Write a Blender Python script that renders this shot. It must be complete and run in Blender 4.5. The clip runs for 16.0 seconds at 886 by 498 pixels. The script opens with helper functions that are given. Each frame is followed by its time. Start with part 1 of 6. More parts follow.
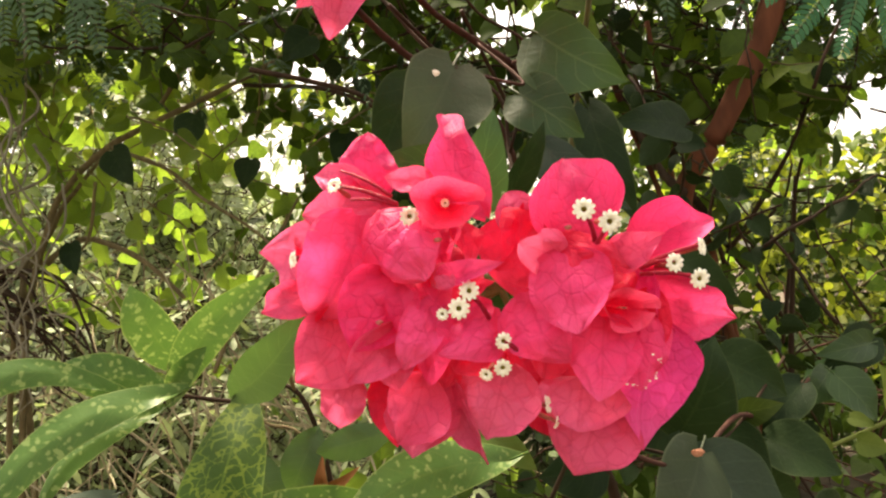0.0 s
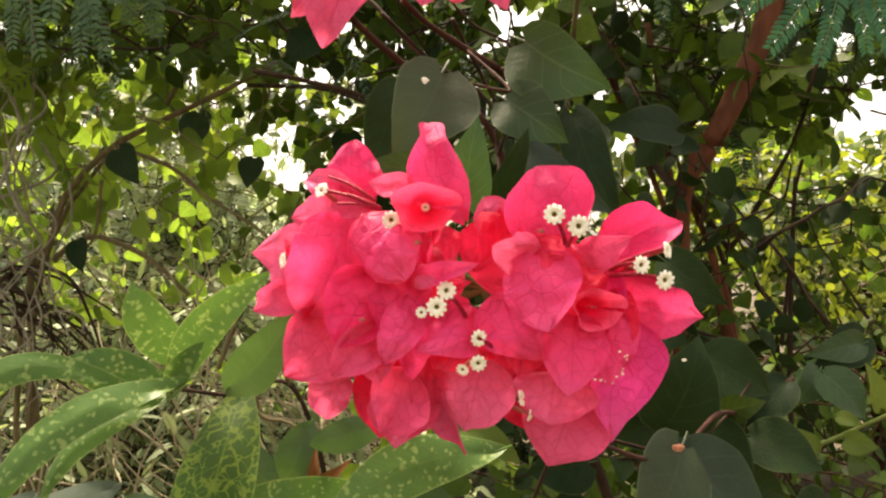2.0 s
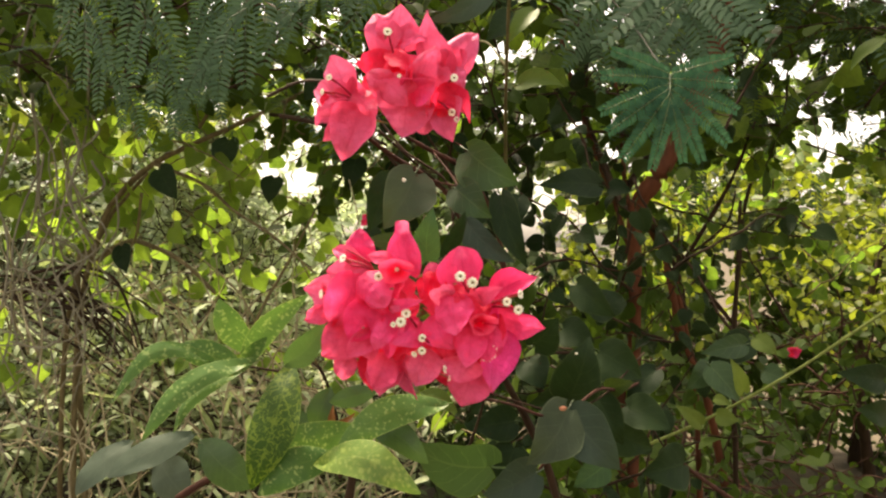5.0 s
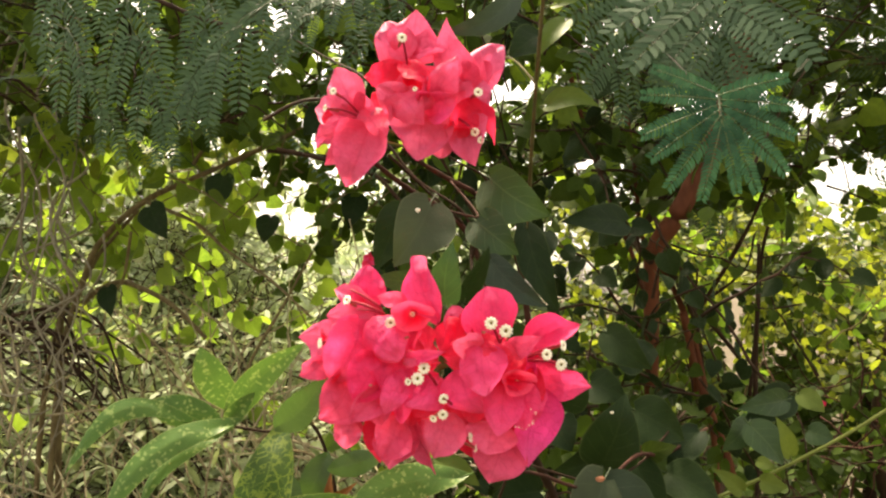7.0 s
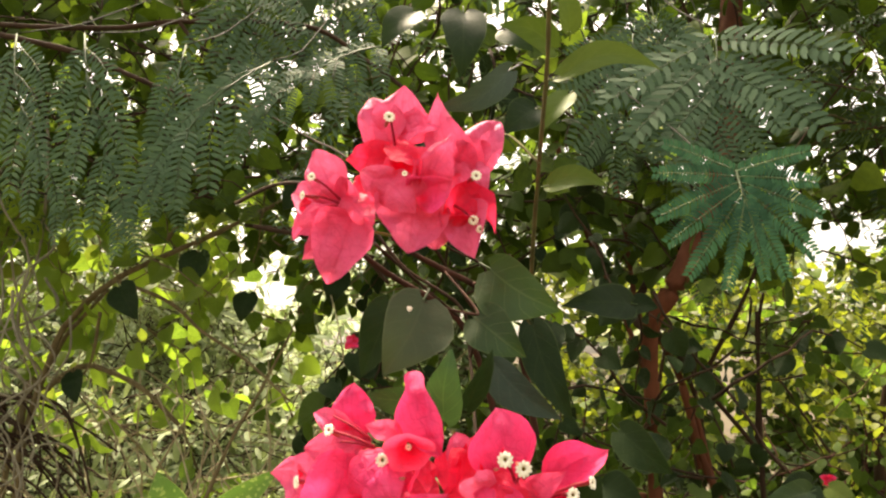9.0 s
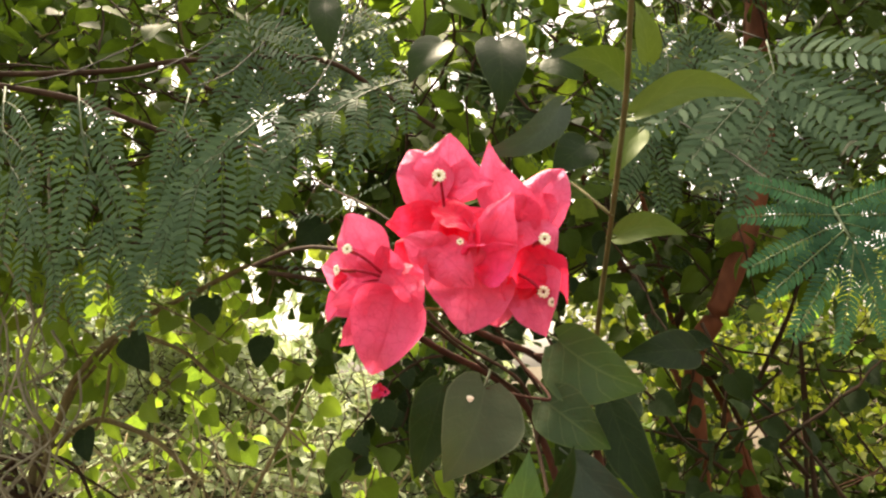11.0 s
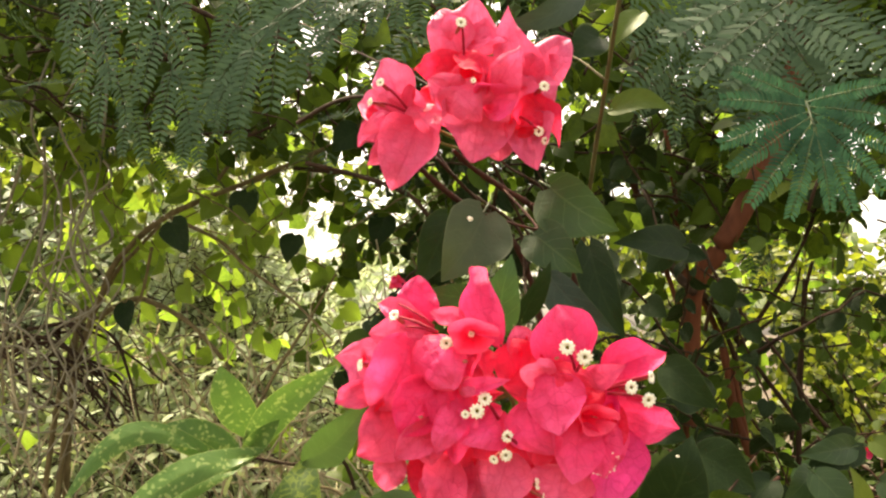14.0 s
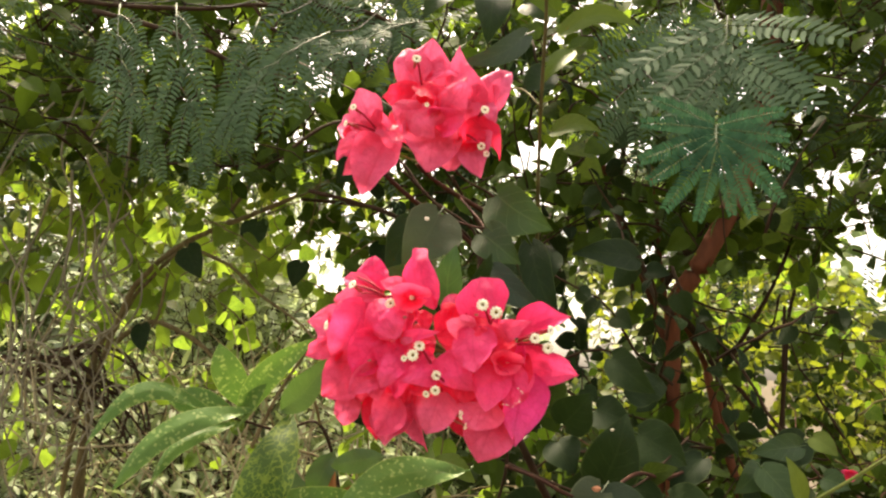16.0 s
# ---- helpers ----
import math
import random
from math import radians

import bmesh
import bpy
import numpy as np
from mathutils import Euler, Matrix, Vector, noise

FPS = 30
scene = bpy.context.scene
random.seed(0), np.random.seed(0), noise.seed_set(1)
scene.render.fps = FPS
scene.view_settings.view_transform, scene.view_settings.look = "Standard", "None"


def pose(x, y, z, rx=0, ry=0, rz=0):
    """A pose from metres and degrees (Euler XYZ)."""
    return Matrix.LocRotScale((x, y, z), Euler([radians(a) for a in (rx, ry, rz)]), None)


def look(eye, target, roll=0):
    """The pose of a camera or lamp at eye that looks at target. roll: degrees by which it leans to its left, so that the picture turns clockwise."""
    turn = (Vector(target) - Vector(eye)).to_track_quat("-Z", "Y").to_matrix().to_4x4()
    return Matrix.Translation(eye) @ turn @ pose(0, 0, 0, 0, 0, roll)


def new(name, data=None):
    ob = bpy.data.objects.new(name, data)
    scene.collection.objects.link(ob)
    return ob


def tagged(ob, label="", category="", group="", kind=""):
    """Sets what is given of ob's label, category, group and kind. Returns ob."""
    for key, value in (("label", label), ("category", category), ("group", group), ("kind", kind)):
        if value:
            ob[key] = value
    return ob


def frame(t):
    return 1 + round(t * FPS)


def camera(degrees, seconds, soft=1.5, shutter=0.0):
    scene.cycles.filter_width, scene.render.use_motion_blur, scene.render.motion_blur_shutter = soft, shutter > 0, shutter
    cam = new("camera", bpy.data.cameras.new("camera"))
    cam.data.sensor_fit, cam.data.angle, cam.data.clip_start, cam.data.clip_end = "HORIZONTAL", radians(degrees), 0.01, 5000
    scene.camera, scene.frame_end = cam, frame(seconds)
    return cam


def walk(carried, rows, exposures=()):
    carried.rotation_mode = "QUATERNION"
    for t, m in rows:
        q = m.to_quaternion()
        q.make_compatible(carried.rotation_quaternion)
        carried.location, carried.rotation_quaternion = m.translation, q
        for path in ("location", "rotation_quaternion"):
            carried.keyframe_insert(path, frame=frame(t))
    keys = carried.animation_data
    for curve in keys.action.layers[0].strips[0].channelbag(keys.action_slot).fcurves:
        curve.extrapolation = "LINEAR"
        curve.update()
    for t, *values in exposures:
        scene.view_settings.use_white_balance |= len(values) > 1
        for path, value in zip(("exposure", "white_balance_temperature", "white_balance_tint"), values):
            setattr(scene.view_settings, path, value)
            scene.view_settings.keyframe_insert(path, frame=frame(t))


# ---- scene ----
cam = camera(63.9, 16.0, soft=2.3)
PATH = [
    (0, (0.005, 0.011, 1.4), (-0.048, 2.01, 1.405), -0.9),
    (0.5, (0.004, 0.021, 1.392), (-0.067, 2.02, 1.382), -0.8),
    (1, (0.005, 0.012, 1.396), (-0.066, 2.011, 1.403), -0.5),
    (1.5, (0.013, 0.005, 1.4), (-0.05, 2.004, 1.424), -0.6),
    (2, (0.014, -0.002, 1.401), (-0.055, 1.997, 1.402), -0.6),
    (2.5, (0.02, -0.016, 1.408), (-0.04, 1.984, 1.411), -0.6),
    (3, (0.022, -0.028, 1.404), (-0.028, 1.971, 1.35), -0.8),
    (3.5, (0.032, -0.071, 1.411), (-0.02, 1.928, 1.363), -0.4),
    (4, (0.046, -0.15, 1.422), (0.008, 1.849, 1.383), 0.2),
    (4.2, (0.05, -0.192, 1.429), (-0.018, 1.807, 1.412), -0.1),
    (6.3, (0.043, -0.233, 1.435), (-0.044, 1.765, 1.426), 0.4),
    (6.5, (0.041, -0.205, 1.437), (-0.043, 1.793, 1.478), 0.3),
    (7, (0.03, -0.144, 1.429), (-0.044, 1.851, 1.542), 0.7),
    (7.5, (0.028, -0.136, 1.432), (-0.048, 1.851, 1.643), 1.7),
    (8, (0.027, -0.129, 1.436), (-0.007, 1.859, 1.654), 1.6),
    (8.5, (0.027, -0.113, 1.445), (-0.001, 1.874, 1.678), 0.5),
    (9, (0.02, -0.086, 1.457), (-0.004, 1.893, 1.745), -0.6),
    (9.5, (0.011, -0.087, 1.467), (-0.082, 1.878, 1.824), -1.9),
    (9.7, (0.005, -0.077, 1.471), (-0.079, 1.895, 1.796), -2.7),
    (11.8, (-0.012, -0.012, 1.506), (-0.027, 1.96, 1.844), -2.6),
    (12, (-0.014, -0.009, 1.504), (-0.022, 1.962, 1.838), -2.4),
    (12.5, (-0.013, -0.006, 1.505), (-0.026, 1.965, 1.844), -3.0),
    (13, (-0.019, -0.019, 1.486), (-0.081, 1.952, 1.818), -1.2),
    (13.5, (-0.002, -0.034, 1.45), (-0.056, 1.952, 1.683), 0.6),
    (14, (0.006, -0.088, 1.422), (-0.121, 1.899, 1.616), 2.5),
    (14.5, (0.018, -0.088, 1.4), (-0.05, 1.91, 1.464), 2.3),
    (15, (0.035, -0.103, 1.382), (-0.081, 1.889, 1.524), 2.0),
    (15.5, (0.044, -0.148, 1.376), (-0.146, 1.823, 1.653), 2.8),
    (16, (0.053, -0.17, 1.38), (-0.122, 1.798, 1.691), 3.0),
]
walk(cam, [(t, look(eye, target, roll)) for t, eye, target, roll in PATH], exposures=[(0.0, 1.78, 8300, 14), (1.5, 1.70, 8300, 14), (3.5, 1.62, 8300, 14), (4.2, 1.58, 8300, 14), (6.3, 1.78, 8600, 12), (9.0, 1.76, 8700, 12), (12.0, 1.86, 8700, 12), (14.0, 1.89, 8600, 12), (16.0, 1.79, 8600, 12)])

# ---------------- world, sun, exposure ----------------
world = bpy.data.worlds.new("sky")
scene.world = world
world.use_nodes = True
wn = world.node_tree
sky = wn.nodes.new("ShaderNodeTexSky")
sky.sky_type = "NISHITA"
sky.sun_disc = False
sky.sun_elevation, sky.sun_rotation = radians(62), radians(-24)
sky.air_density, sky.dust_density = 1.0, 4.0
soft_sky = wn.nodes.new("ShaderNodeHueSaturation")
soft_sky.inputs["Saturation"].default_value = 0.35
wn.links.new(sky.outputs[0], soft_sky.inputs["Color"])
wn.links.new(soft_sky.outputs[0], wn.nodes["Background"].inputs[0])
wn.nodes["Background"].inputs[1].default_value = 0.15
sun = new("sun", bpy.data.lights.new("sun", "SUN"))
sun.data.energy, sun.data.angle, sun.data.color = 4.6, radians(16), (1.0, 0.95, 0.86)
sun.matrix_world = look((-1.0, 2.6, 5.6), (0, 0.4, 1.4))

# ---------------- materials ----------------
def material(name):
    m = bpy.data.materials.new(name)
    m.use_nodes = True
    return m, m.node_tree.nodes, m.node_tree.links


def ramp(N, L, fac, stops):
    r = N.new("ShaderNodeValToRGB")
    while len(r.color_ramp.elements) < len(stops):
        r.color_ramp.elements.new(0.5)
    for e, (p, c) in zip(r.color_ramp.elements, stops):
        e.position, e.color = p, (*c, 1)
    L.new(fac, r.inputs[0])
    return r.outputs[0]


def calc(N, L, op, a, b=0.5):
    n = N.new("ShaderNodeMath")
    n.operation = op
    for i, v in enumerate((a, b)):
        if isinstance(v, (int, float)):
            n.inputs[i].default_value = v
        else:
            L.new(v, n.inputs[i])
    return n.outputs[0]


def mix(N, L, fac, a, b, kind="MIX"):
    n = N.new("ShaderNodeMix")
    n.data_type, n.blend_type = "RGBA", kind
    for i, v in ((0, fac), (6, a), (7, b)):
        if isinstance(v, (int, float)):
            n.inputs[i].default_value = v
        elif isinstance(v, tuple):
            n.inputs[i].default_value = (*v, 1)
        else:
            L.new(v, n.inputs[i])
    return n.outputs[2]


def grain(N, L, scale, detail=3.0, rough=0.55):
    g = N.new("ShaderNodeTexCoord")
    n = N.new("ShaderNodeTexNoise")
    n.inputs["Scale"].default_value, n.inputs["Detail"].default_value, n.inputs["Roughness"].default_value = scale, detail, rough
    L.new(g.outputs["Object"], n.inputs["Vector"])
    return n.outputs["Fac"]


def veins(N, L, pairs, slant, stray=0.5):
    """Midrib and slanting side veins of a blade from its own length and width coordinates; 1 on a vein."""
    uv = N.new("ShaderNodeTexCoord")
    s = N.new("ShaderNodeSeparateXYZ")
    L.new(uv.outputs["UV"], s.inputs[0])
    across = calc(N, L, "ABSOLUTE", calc(N, L, "MULTIPLY", calc(N, L, "SUBTRACT", s.outputs[1], 0.5), 2.0))
    rib = calc(N, L, "LESS_THAN", across, 0.035)
    along = calc(N, L, "SUBTRACT", calc(N, L, "MULTIPLY", s.outputs[0], pairs), calc(N, L, "MULTIPLY", across, slant))
    wob = calc(N, L, "ADD", along, calc(N, L, "MULTIPLY", grain(N, L, 150.0, 3.0), stray))
    saw = calc(N, L, "ABSOLUTE", calc(N, L, "SUBTRACT", calc(N, L, "FRACT", wob), 0.5))
    side = calc(N, L, "LESS_THAN", saw, 0.03)
    return calc(N, L, "MAXIMUM", rib, side), s.outputs[0], across


def blade_material(name, low, high, vein, translucent=0.3, rough=0.45, pairs=7.0, slant=2.2, bump=0.25, vein_mix=0.45, per_island=False, spots=None, light=1.3, gloss=0.4, edge=None):
    """Leaf or petal: colour varies from piece to piece and over the blade, veins, a little gloss, light passing through."""
    m, N, L = material(name)
    p = N["Principled BSDF"]
    if per_island:
        rnd = N.new("ShaderNodeNewGeometry").outputs["Random Per Island"]
    else:
        rnd = N.new("ShaderNodeObjectInfo").outputs["Random"]
    blotch = grain(N, L, 90.0, 4.0)
    tone = calc(N, L, "ADD", calc(N, L, "MULTIPLY", rnd, 0.65), calc(N, L, "MULTIPLY", calc(N, L, "SUBTRACT", blotch, 0.35), 0.9))
    col = ramp(N, L, tone, ((0.0, low), (1.0, high)))
    petal = name.startswith("bract")
    v, along, across = veins(N, L, pairs, slant, 1.5 if petal else 0.35)
    net = 0.0
    if petal:
        web = N.new("ShaderNodeTexVoronoi")
        web.feature = "DISTANCE_TO_EDGE"
        web.inputs["Scale"].default_value = 190
        L.new(N.new("ShaderNodeTexCoord").outputs["Object"], web.inputs["Vector"])
        net = ramp(N, L, web.outputs["Distance"], ((0.0, (1, 1, 1)), (0.10, (0, 0, 0))))
        col = mix(N, L, calc(N, L, "MULTIPLY", net, 0.17), col, vein)
        # Redder foot: deeper pigment, plus red light bounced between bracts put into colour.
        foot = ramp(N, L, along, ((0.05, (1, 1, 1)), (0.5, (0, 0, 0))))
        col = mix(N, L, calc(N, L, "MULTIPLY", foot, 0.45), col, (0.60, 0.009, 0.035))
        fade = calc(N, L, "MULTIPLY", ramp(N, L, along, ((0.55, (0, 0, 0)), (1.0, (1, 1, 1)))), calc(N, L, "MULTIPLY", rnd, 0.5))
        col = mix(N, L, fade, col, (0.84, 0.15, 0.29))
    if spots:
        kind, spot_colour, cover = spots
        tc = N.new("ShaderNodeTexCoord")
        vo = N.new("ShaderNodeTexVoronoi")
        warp = N.new("ShaderNodeTexNoise")
        warp.inputs["Scale"].default_value, warp.inputs["Detail"].default_value = 120, 2
        L.new(tc.outputs["Object"], warp.inputs["Vector"])
        shift = N.new("ShaderNodeVectorMath")
        shift.operation = "MULTIPLY_ADD"
        L.new(warp.outputs["Color"], shift.inputs[0])
        shift.inputs[1].default_value = (0.009, 0.009, 0.009)
        L.new(tc.outputs["Object"], shift.inputs[2])
        L.new(shift.outputs[0], vo.inputs["Vector"])
        if kind == "net":
            vo.feature = "DISTANCE_TO_EDGE"
            vo.inputs["Scale"].default_value = 180
            mask = calc(N, L, "LESS_THAN", calc(N, L, "ADD", vo.outputs["Distance"], calc(N, L, "MULTIPLY", calc(N, L, "SUBTRACT", grain(N, L, 200.0), 0.5), 0.55)), cover)
        else:
            vo.inputs["Scale"].default_value = 260
            big = grain(N, L, 110.0, 4.0)
            fine = grain(N, L, 420.0, 3.0)
            low_edge = calc(N, L, "ADD", calc(N, L, "ADD", vo.outputs["Distance"], calc(N, L, "MULTIPLY", big, -0.9)), calc(N, L, "MULTIPLY", fine, 0.5))
            mask = ramp(N, L, low_edge, ((cover - 0.12, (1, 1, 1)), (cover + 0.22, (0, 0, 0))))
        soft = calc(N, L, "MULTIPLY", mask, 0.46 if kind == "spot" else 0.38)
        col = mix(N, L, soft, col, spot_colour)
    if edge:
        rim = calc(N, L, "MULTIPLY", ramp(N, L, across, ((0.93, (0, 0, 0)), (0.985, (1, 1, 1)))), 0.6)
        col = mix(N, L, rim, col, edge)
    col = mix(N, L, calc(N, L, "MULTIPLY", v, vein_mix), col, vein)
    L.new(col, p.inputs["Base Color"])
    L.new(calc(N, L, "ADD", calc(N, L, "MULTIPLY", blotch, 0.25), rough - 0.12), p.inputs["Roughness"])
    p.inputs["Specular IOR Level"].default_value = gloss
    b = N.new("ShaderNodeBump")
    b.inputs["Strength"].default_value, b.inputs["Distance"].default_value = bump, 0.0016 if petal else 0.0008
    wrinkle = 0.0
    if petal:
        st = N.new("ShaderNodeMapping")
        st.inputs["Scale"].default_value = (5, 15, 1)
        L.new(N.new("ShaderNodeTexCoord").outputs["UV"], st.inputs[0])
        off = N.new("ShaderNodeCombineXYZ")
        L.new(calc(N, L, "MULTIPLY", rnd, 40.0), off.inputs[2])
        L.new(off.outputs[0], st.inputs["Location"])
        wn2 = N.new("ShaderNodeTexNoise")
        wn2.inputs["Scale"].default_value, wn2.inputs["Detail"].default_value = 1.0, 4
        L.new(st.outputs[0], wn2.inputs["Vector"])
        wrinkle = calc(N, L, "MULTIPLY", wn2.outputs["Fac"], 1.0)
    L.new(calc(N, L, "ADD", wrinkle, calc(N, L, "ADD", calc(N, L, "ADD", calc(N, L, "MULTIPLY", v, -0.7), calc(N, L, "MULTIPLY", net, -0.45)), calc(N, L, "MULTIPLY", grain(N, L, 400.0), 0.8))), b.inputs["Height"])
    L.new(b.outputs[0], p.inputs["Normal"])
    t = N.new("ShaderNodeBsdfTranslucent")
    L.new(mix(N, L, 1.0, col, (light, light, light * (0.95 if name.startswith("bract") else 0.7)), "MULTIPLY"), t.inputs["Color"])
    s = N.new("ShaderNodeMixShader")
    s.inputs[0].default_value = translucent
    L.new(p.outputs[0], s.inputs[1])
    L.new(t.outputs[0], s.inputs[2])
    L.new(s.outputs[0], N["Material Output"].inputs["Surface"])
    return m


def bark_material(name, low, high, scale=60.0, rough=0.85):
    m, N, L = material(name)
    p = N["Principled BSDF"]
    tc = N.new("ShaderNodeTexCoord")
    mp = N.new("ShaderNodeMapping")
    mp.inputs["Scale"].default_value = (1, 1, 0.25)
    L.new(tc.outputs["Object"], mp.inputs[0])
    n1 = N.new("ShaderNodeTexNoise")
    n1.inputs["Scale"].default_value, n1.inputs["Detail"].default_value = scale, 6
    L.new(mp.outputs[0], n1.inputs["Vector"])
    fac = calc(N, L, "ADD", calc(N, L, "MULTIPLY", n1.outputs["Fac"], 0.7), calc(N, L, "MULTIPLY", grain(N, L, scale * 0.2), 0.4))
    L.new(ramp(N, L, fac, ((0.3, low), (0.75, high))), p.inputs["Base Color"])
    p.inputs["Roughness"].default_value = rough
    p.inputs["Specular IOR Level"].default_value = 0.15
    b = N.new("ShaderNodeBump")
    b.inputs["Strength"].default_value, b.inputs["Distance"].default_value = 0.6, 0.003
    L.new(n1.outputs["Fac"], b.inputs["Height"])
    L.new(b.outputs[0], p.inputs["Normal"])
    return m


PINK_VEIN = (0.55, 0.008, 0.06)
BRACTS = [
    blade_material("bract_rose", (0.80, 0.040, 0.17), (0.92, 0.085, 0.27), PINK_VEIN, 0.26, 0.55, 5.0, 2.2, 0.50, 0.20, gloss=0.24, light=1.35),
    # Red tint, which also paints the shadowed depths between overlapping bracts.
    blade_material("bract_red", (0.77, 0.020, 0.075), (0.88, 0.042, 0.13), PINK_VEIN, 0.30, 0.55, 5.0, 2.2, 0.50, 0.20, gloss=0.24, light=1.35),
    blade_material("bract_pale", (0.78, 0.075, 0.20), (0.87, 0.135, 0.28), PINK_VEIN, 0.26, 0.55, 5.0, 2.2, 0.50, 0.20, gloss=0.24, light=1.35),
    blade_material("bract_magenta", (0.78, 0.034, 0.23), (0.90, 0.080, 0.37), PINK_VEIN, 0.26, 0.55, 5.0, 2.2, 0.50, 0.20, gloss=0.24, light=1.35),
    blade_material("bract_dusty", (0.72, 0.085, 0.21), (0.82, 0.145, 0.31), PINK_VEIN, 0.2, 0.6, 5.0, 2.2, 0.50, 0.20, gloss=0.24, light=1.35),
]
# Dark green leaf with the thicket's shade put into its colour as well.
DARK = blade_material("leaf_dark_shaded", (0.007, 0.019, 0.005), (0.019, 0.040, 0.010), (0.05, 0.08, 0.025), 0.08, 0.5, 5.0, 1.6, 0.5, 0.14, gloss=0.12, edge=(0.055, 0.085, 0.03))
# Further tints of the same leaf: differences of brightness and sheen put into colour.
ASHEN = blade_material("leaf_ashen", (0.026, 0.042, 0.020), (0.050, 0.070, 0.035), (0.09, 0.11, 0.06), 0.12, 0.55, 5.0, 1.6, 0.4, 0.14, gloss=0.22, edge=(0.10, 0.125, 0.07))
SLATE = blade_material("leaf_slate", (0.017, 0.034, 0.020), (0.034, 0.058, 0.036), (0.07, 0.10, 0.06), 0.08, 0.45, 5.0, 1.6, 0.5, 0.14, gloss=0.2, edge=(0.045, 0.075, 0.035))
MIDDARK = blade_material("leaf_middark", (0.020, 0.050, 0.014), (0.038, 0.080, 0.022), (0.10, 0.15, 0.05), 0.15, 0.45, 5.0, 1.6, 0.4, 0.3, gloss=0.3, edge=(0.06, 0.10, 0.03))
# Dim leaf for shaded sprays: shade put into colour and low translucency.
SHADY = blade_material("leaf_shady", (0.046, 0.082, 0.014), (0.085, 0.130, 0.028), (0.11, 0.15, 0.04), 0.10, 0.55, 5.0, 1.6, 0.4, 0.25, gloss=0.1)
SAGE = blade_material("leaf_sage", (0.055, 0.080, 0.052), (0.095, 0.125, 0.085), (0.12, 0.15, 0.10), 0.15, 0.55, 6.0, 1.5, 0.4, 0.2, gloss=0.15)
LIME_LEAF = blade_material("leaf_lime", (0.075, 0.115, 0.022), (0.13, 0.18, 0.038), (0.16, 0.21, 0.05), 0.25, 0.5, 5.0, 1.6, 0.3, 0.25, gloss=0.15)
MID = blade_material("leaf_mid", (0.03, 0.07, 0.024), (0.055, 0.12, 0.036), (0.10, 0.18, 0.06), 0.28, 0.5, 5.0, 1.6, 0.3, 0.3, gloss=0.2)
LIGHT = blade_material("leaf_light", (0.030, 0.052, 0.010), (0.056, 0.088, 0.018), (0.12, 0.17, 0.04), 0.30, 0.5, 5.0, 1.6, 0.3, 0.3, gloss=0.15)
SPOT = blade_material("leaf_spotted", (0.042, 0.105, 0.024), (0.095, 0.190, 0.045), (0.14, 0.23, 0.05), 0.28, 0.36, 9.0, 1.4, 0.4, 0.22, spots=("spot", (0.34, 0.44, 0.16), -0.04), edge=(0.26, 0.34, 0.11), gloss=0.2)
NET = blade_material("leaf_netted", (0.018, 0.056, 0.004), (0.038, 0.088, 0.008), (0.16, 0.24, 0.03), 0.32, 0.5, 9.0, 1.4, 0.3, 0.3, spots=("net", (0.22, 0.30, 0.035), 0.06), edge=(0.12, 0.19, 0.03), gloss=0.22)
YELLOWISH = blade_material("leaf_yellowish", (0.10, 0.19, 0.03), (0.20, 0.30, 0.06), (0.26, 0.36, 0.08), 0.35, 0.4, 9.0, 1.4, 0.4, 0.25, spots=("spot", (0.36, 0.44, 0.11), 0.08), edge=(0.26, 0.34, 0.09))
PLAIN = blade_material("leaf_plain", (0.034, 0.074, 0.020), (0.062, 0.120, 0.034), (0.12, 0.19, 0.06), 0.3, 0.4, 9.0, 1.4, 0.4, 0.15)
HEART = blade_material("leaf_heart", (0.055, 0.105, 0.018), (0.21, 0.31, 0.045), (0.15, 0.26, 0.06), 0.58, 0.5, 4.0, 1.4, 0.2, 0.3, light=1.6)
# Darker counterpart of the heart leaf: the thicket's shade put into its colour.
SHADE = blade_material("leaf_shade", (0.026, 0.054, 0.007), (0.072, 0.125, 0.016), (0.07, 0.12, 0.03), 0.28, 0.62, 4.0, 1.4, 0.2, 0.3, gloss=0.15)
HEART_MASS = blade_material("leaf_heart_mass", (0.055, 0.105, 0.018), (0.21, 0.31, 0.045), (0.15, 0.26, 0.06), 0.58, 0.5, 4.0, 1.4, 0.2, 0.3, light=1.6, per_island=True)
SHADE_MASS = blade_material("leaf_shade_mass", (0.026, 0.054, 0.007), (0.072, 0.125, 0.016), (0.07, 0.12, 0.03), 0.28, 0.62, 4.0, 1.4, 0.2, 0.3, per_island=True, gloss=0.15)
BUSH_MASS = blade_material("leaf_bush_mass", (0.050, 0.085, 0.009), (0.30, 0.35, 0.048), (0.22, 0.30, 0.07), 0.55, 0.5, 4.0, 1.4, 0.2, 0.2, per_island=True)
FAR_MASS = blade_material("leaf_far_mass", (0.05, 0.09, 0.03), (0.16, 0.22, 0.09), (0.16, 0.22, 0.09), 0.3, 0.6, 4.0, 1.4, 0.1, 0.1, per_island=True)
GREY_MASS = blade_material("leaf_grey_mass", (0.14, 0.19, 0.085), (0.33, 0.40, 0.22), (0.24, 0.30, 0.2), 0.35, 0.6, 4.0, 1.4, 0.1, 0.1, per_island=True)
# Far leaves: haze and sunlit fronts put into the pale colour.
PALE_MASS = blade_material("leaf_hazy_mass", (0.27, 0.35, 0.25), (0.56, 0.65, 0.50), (0.42, 0.50, 0.38), 0.5, 0.6, 4.0, 1.4, 0.1, 0.1, per_island=True)
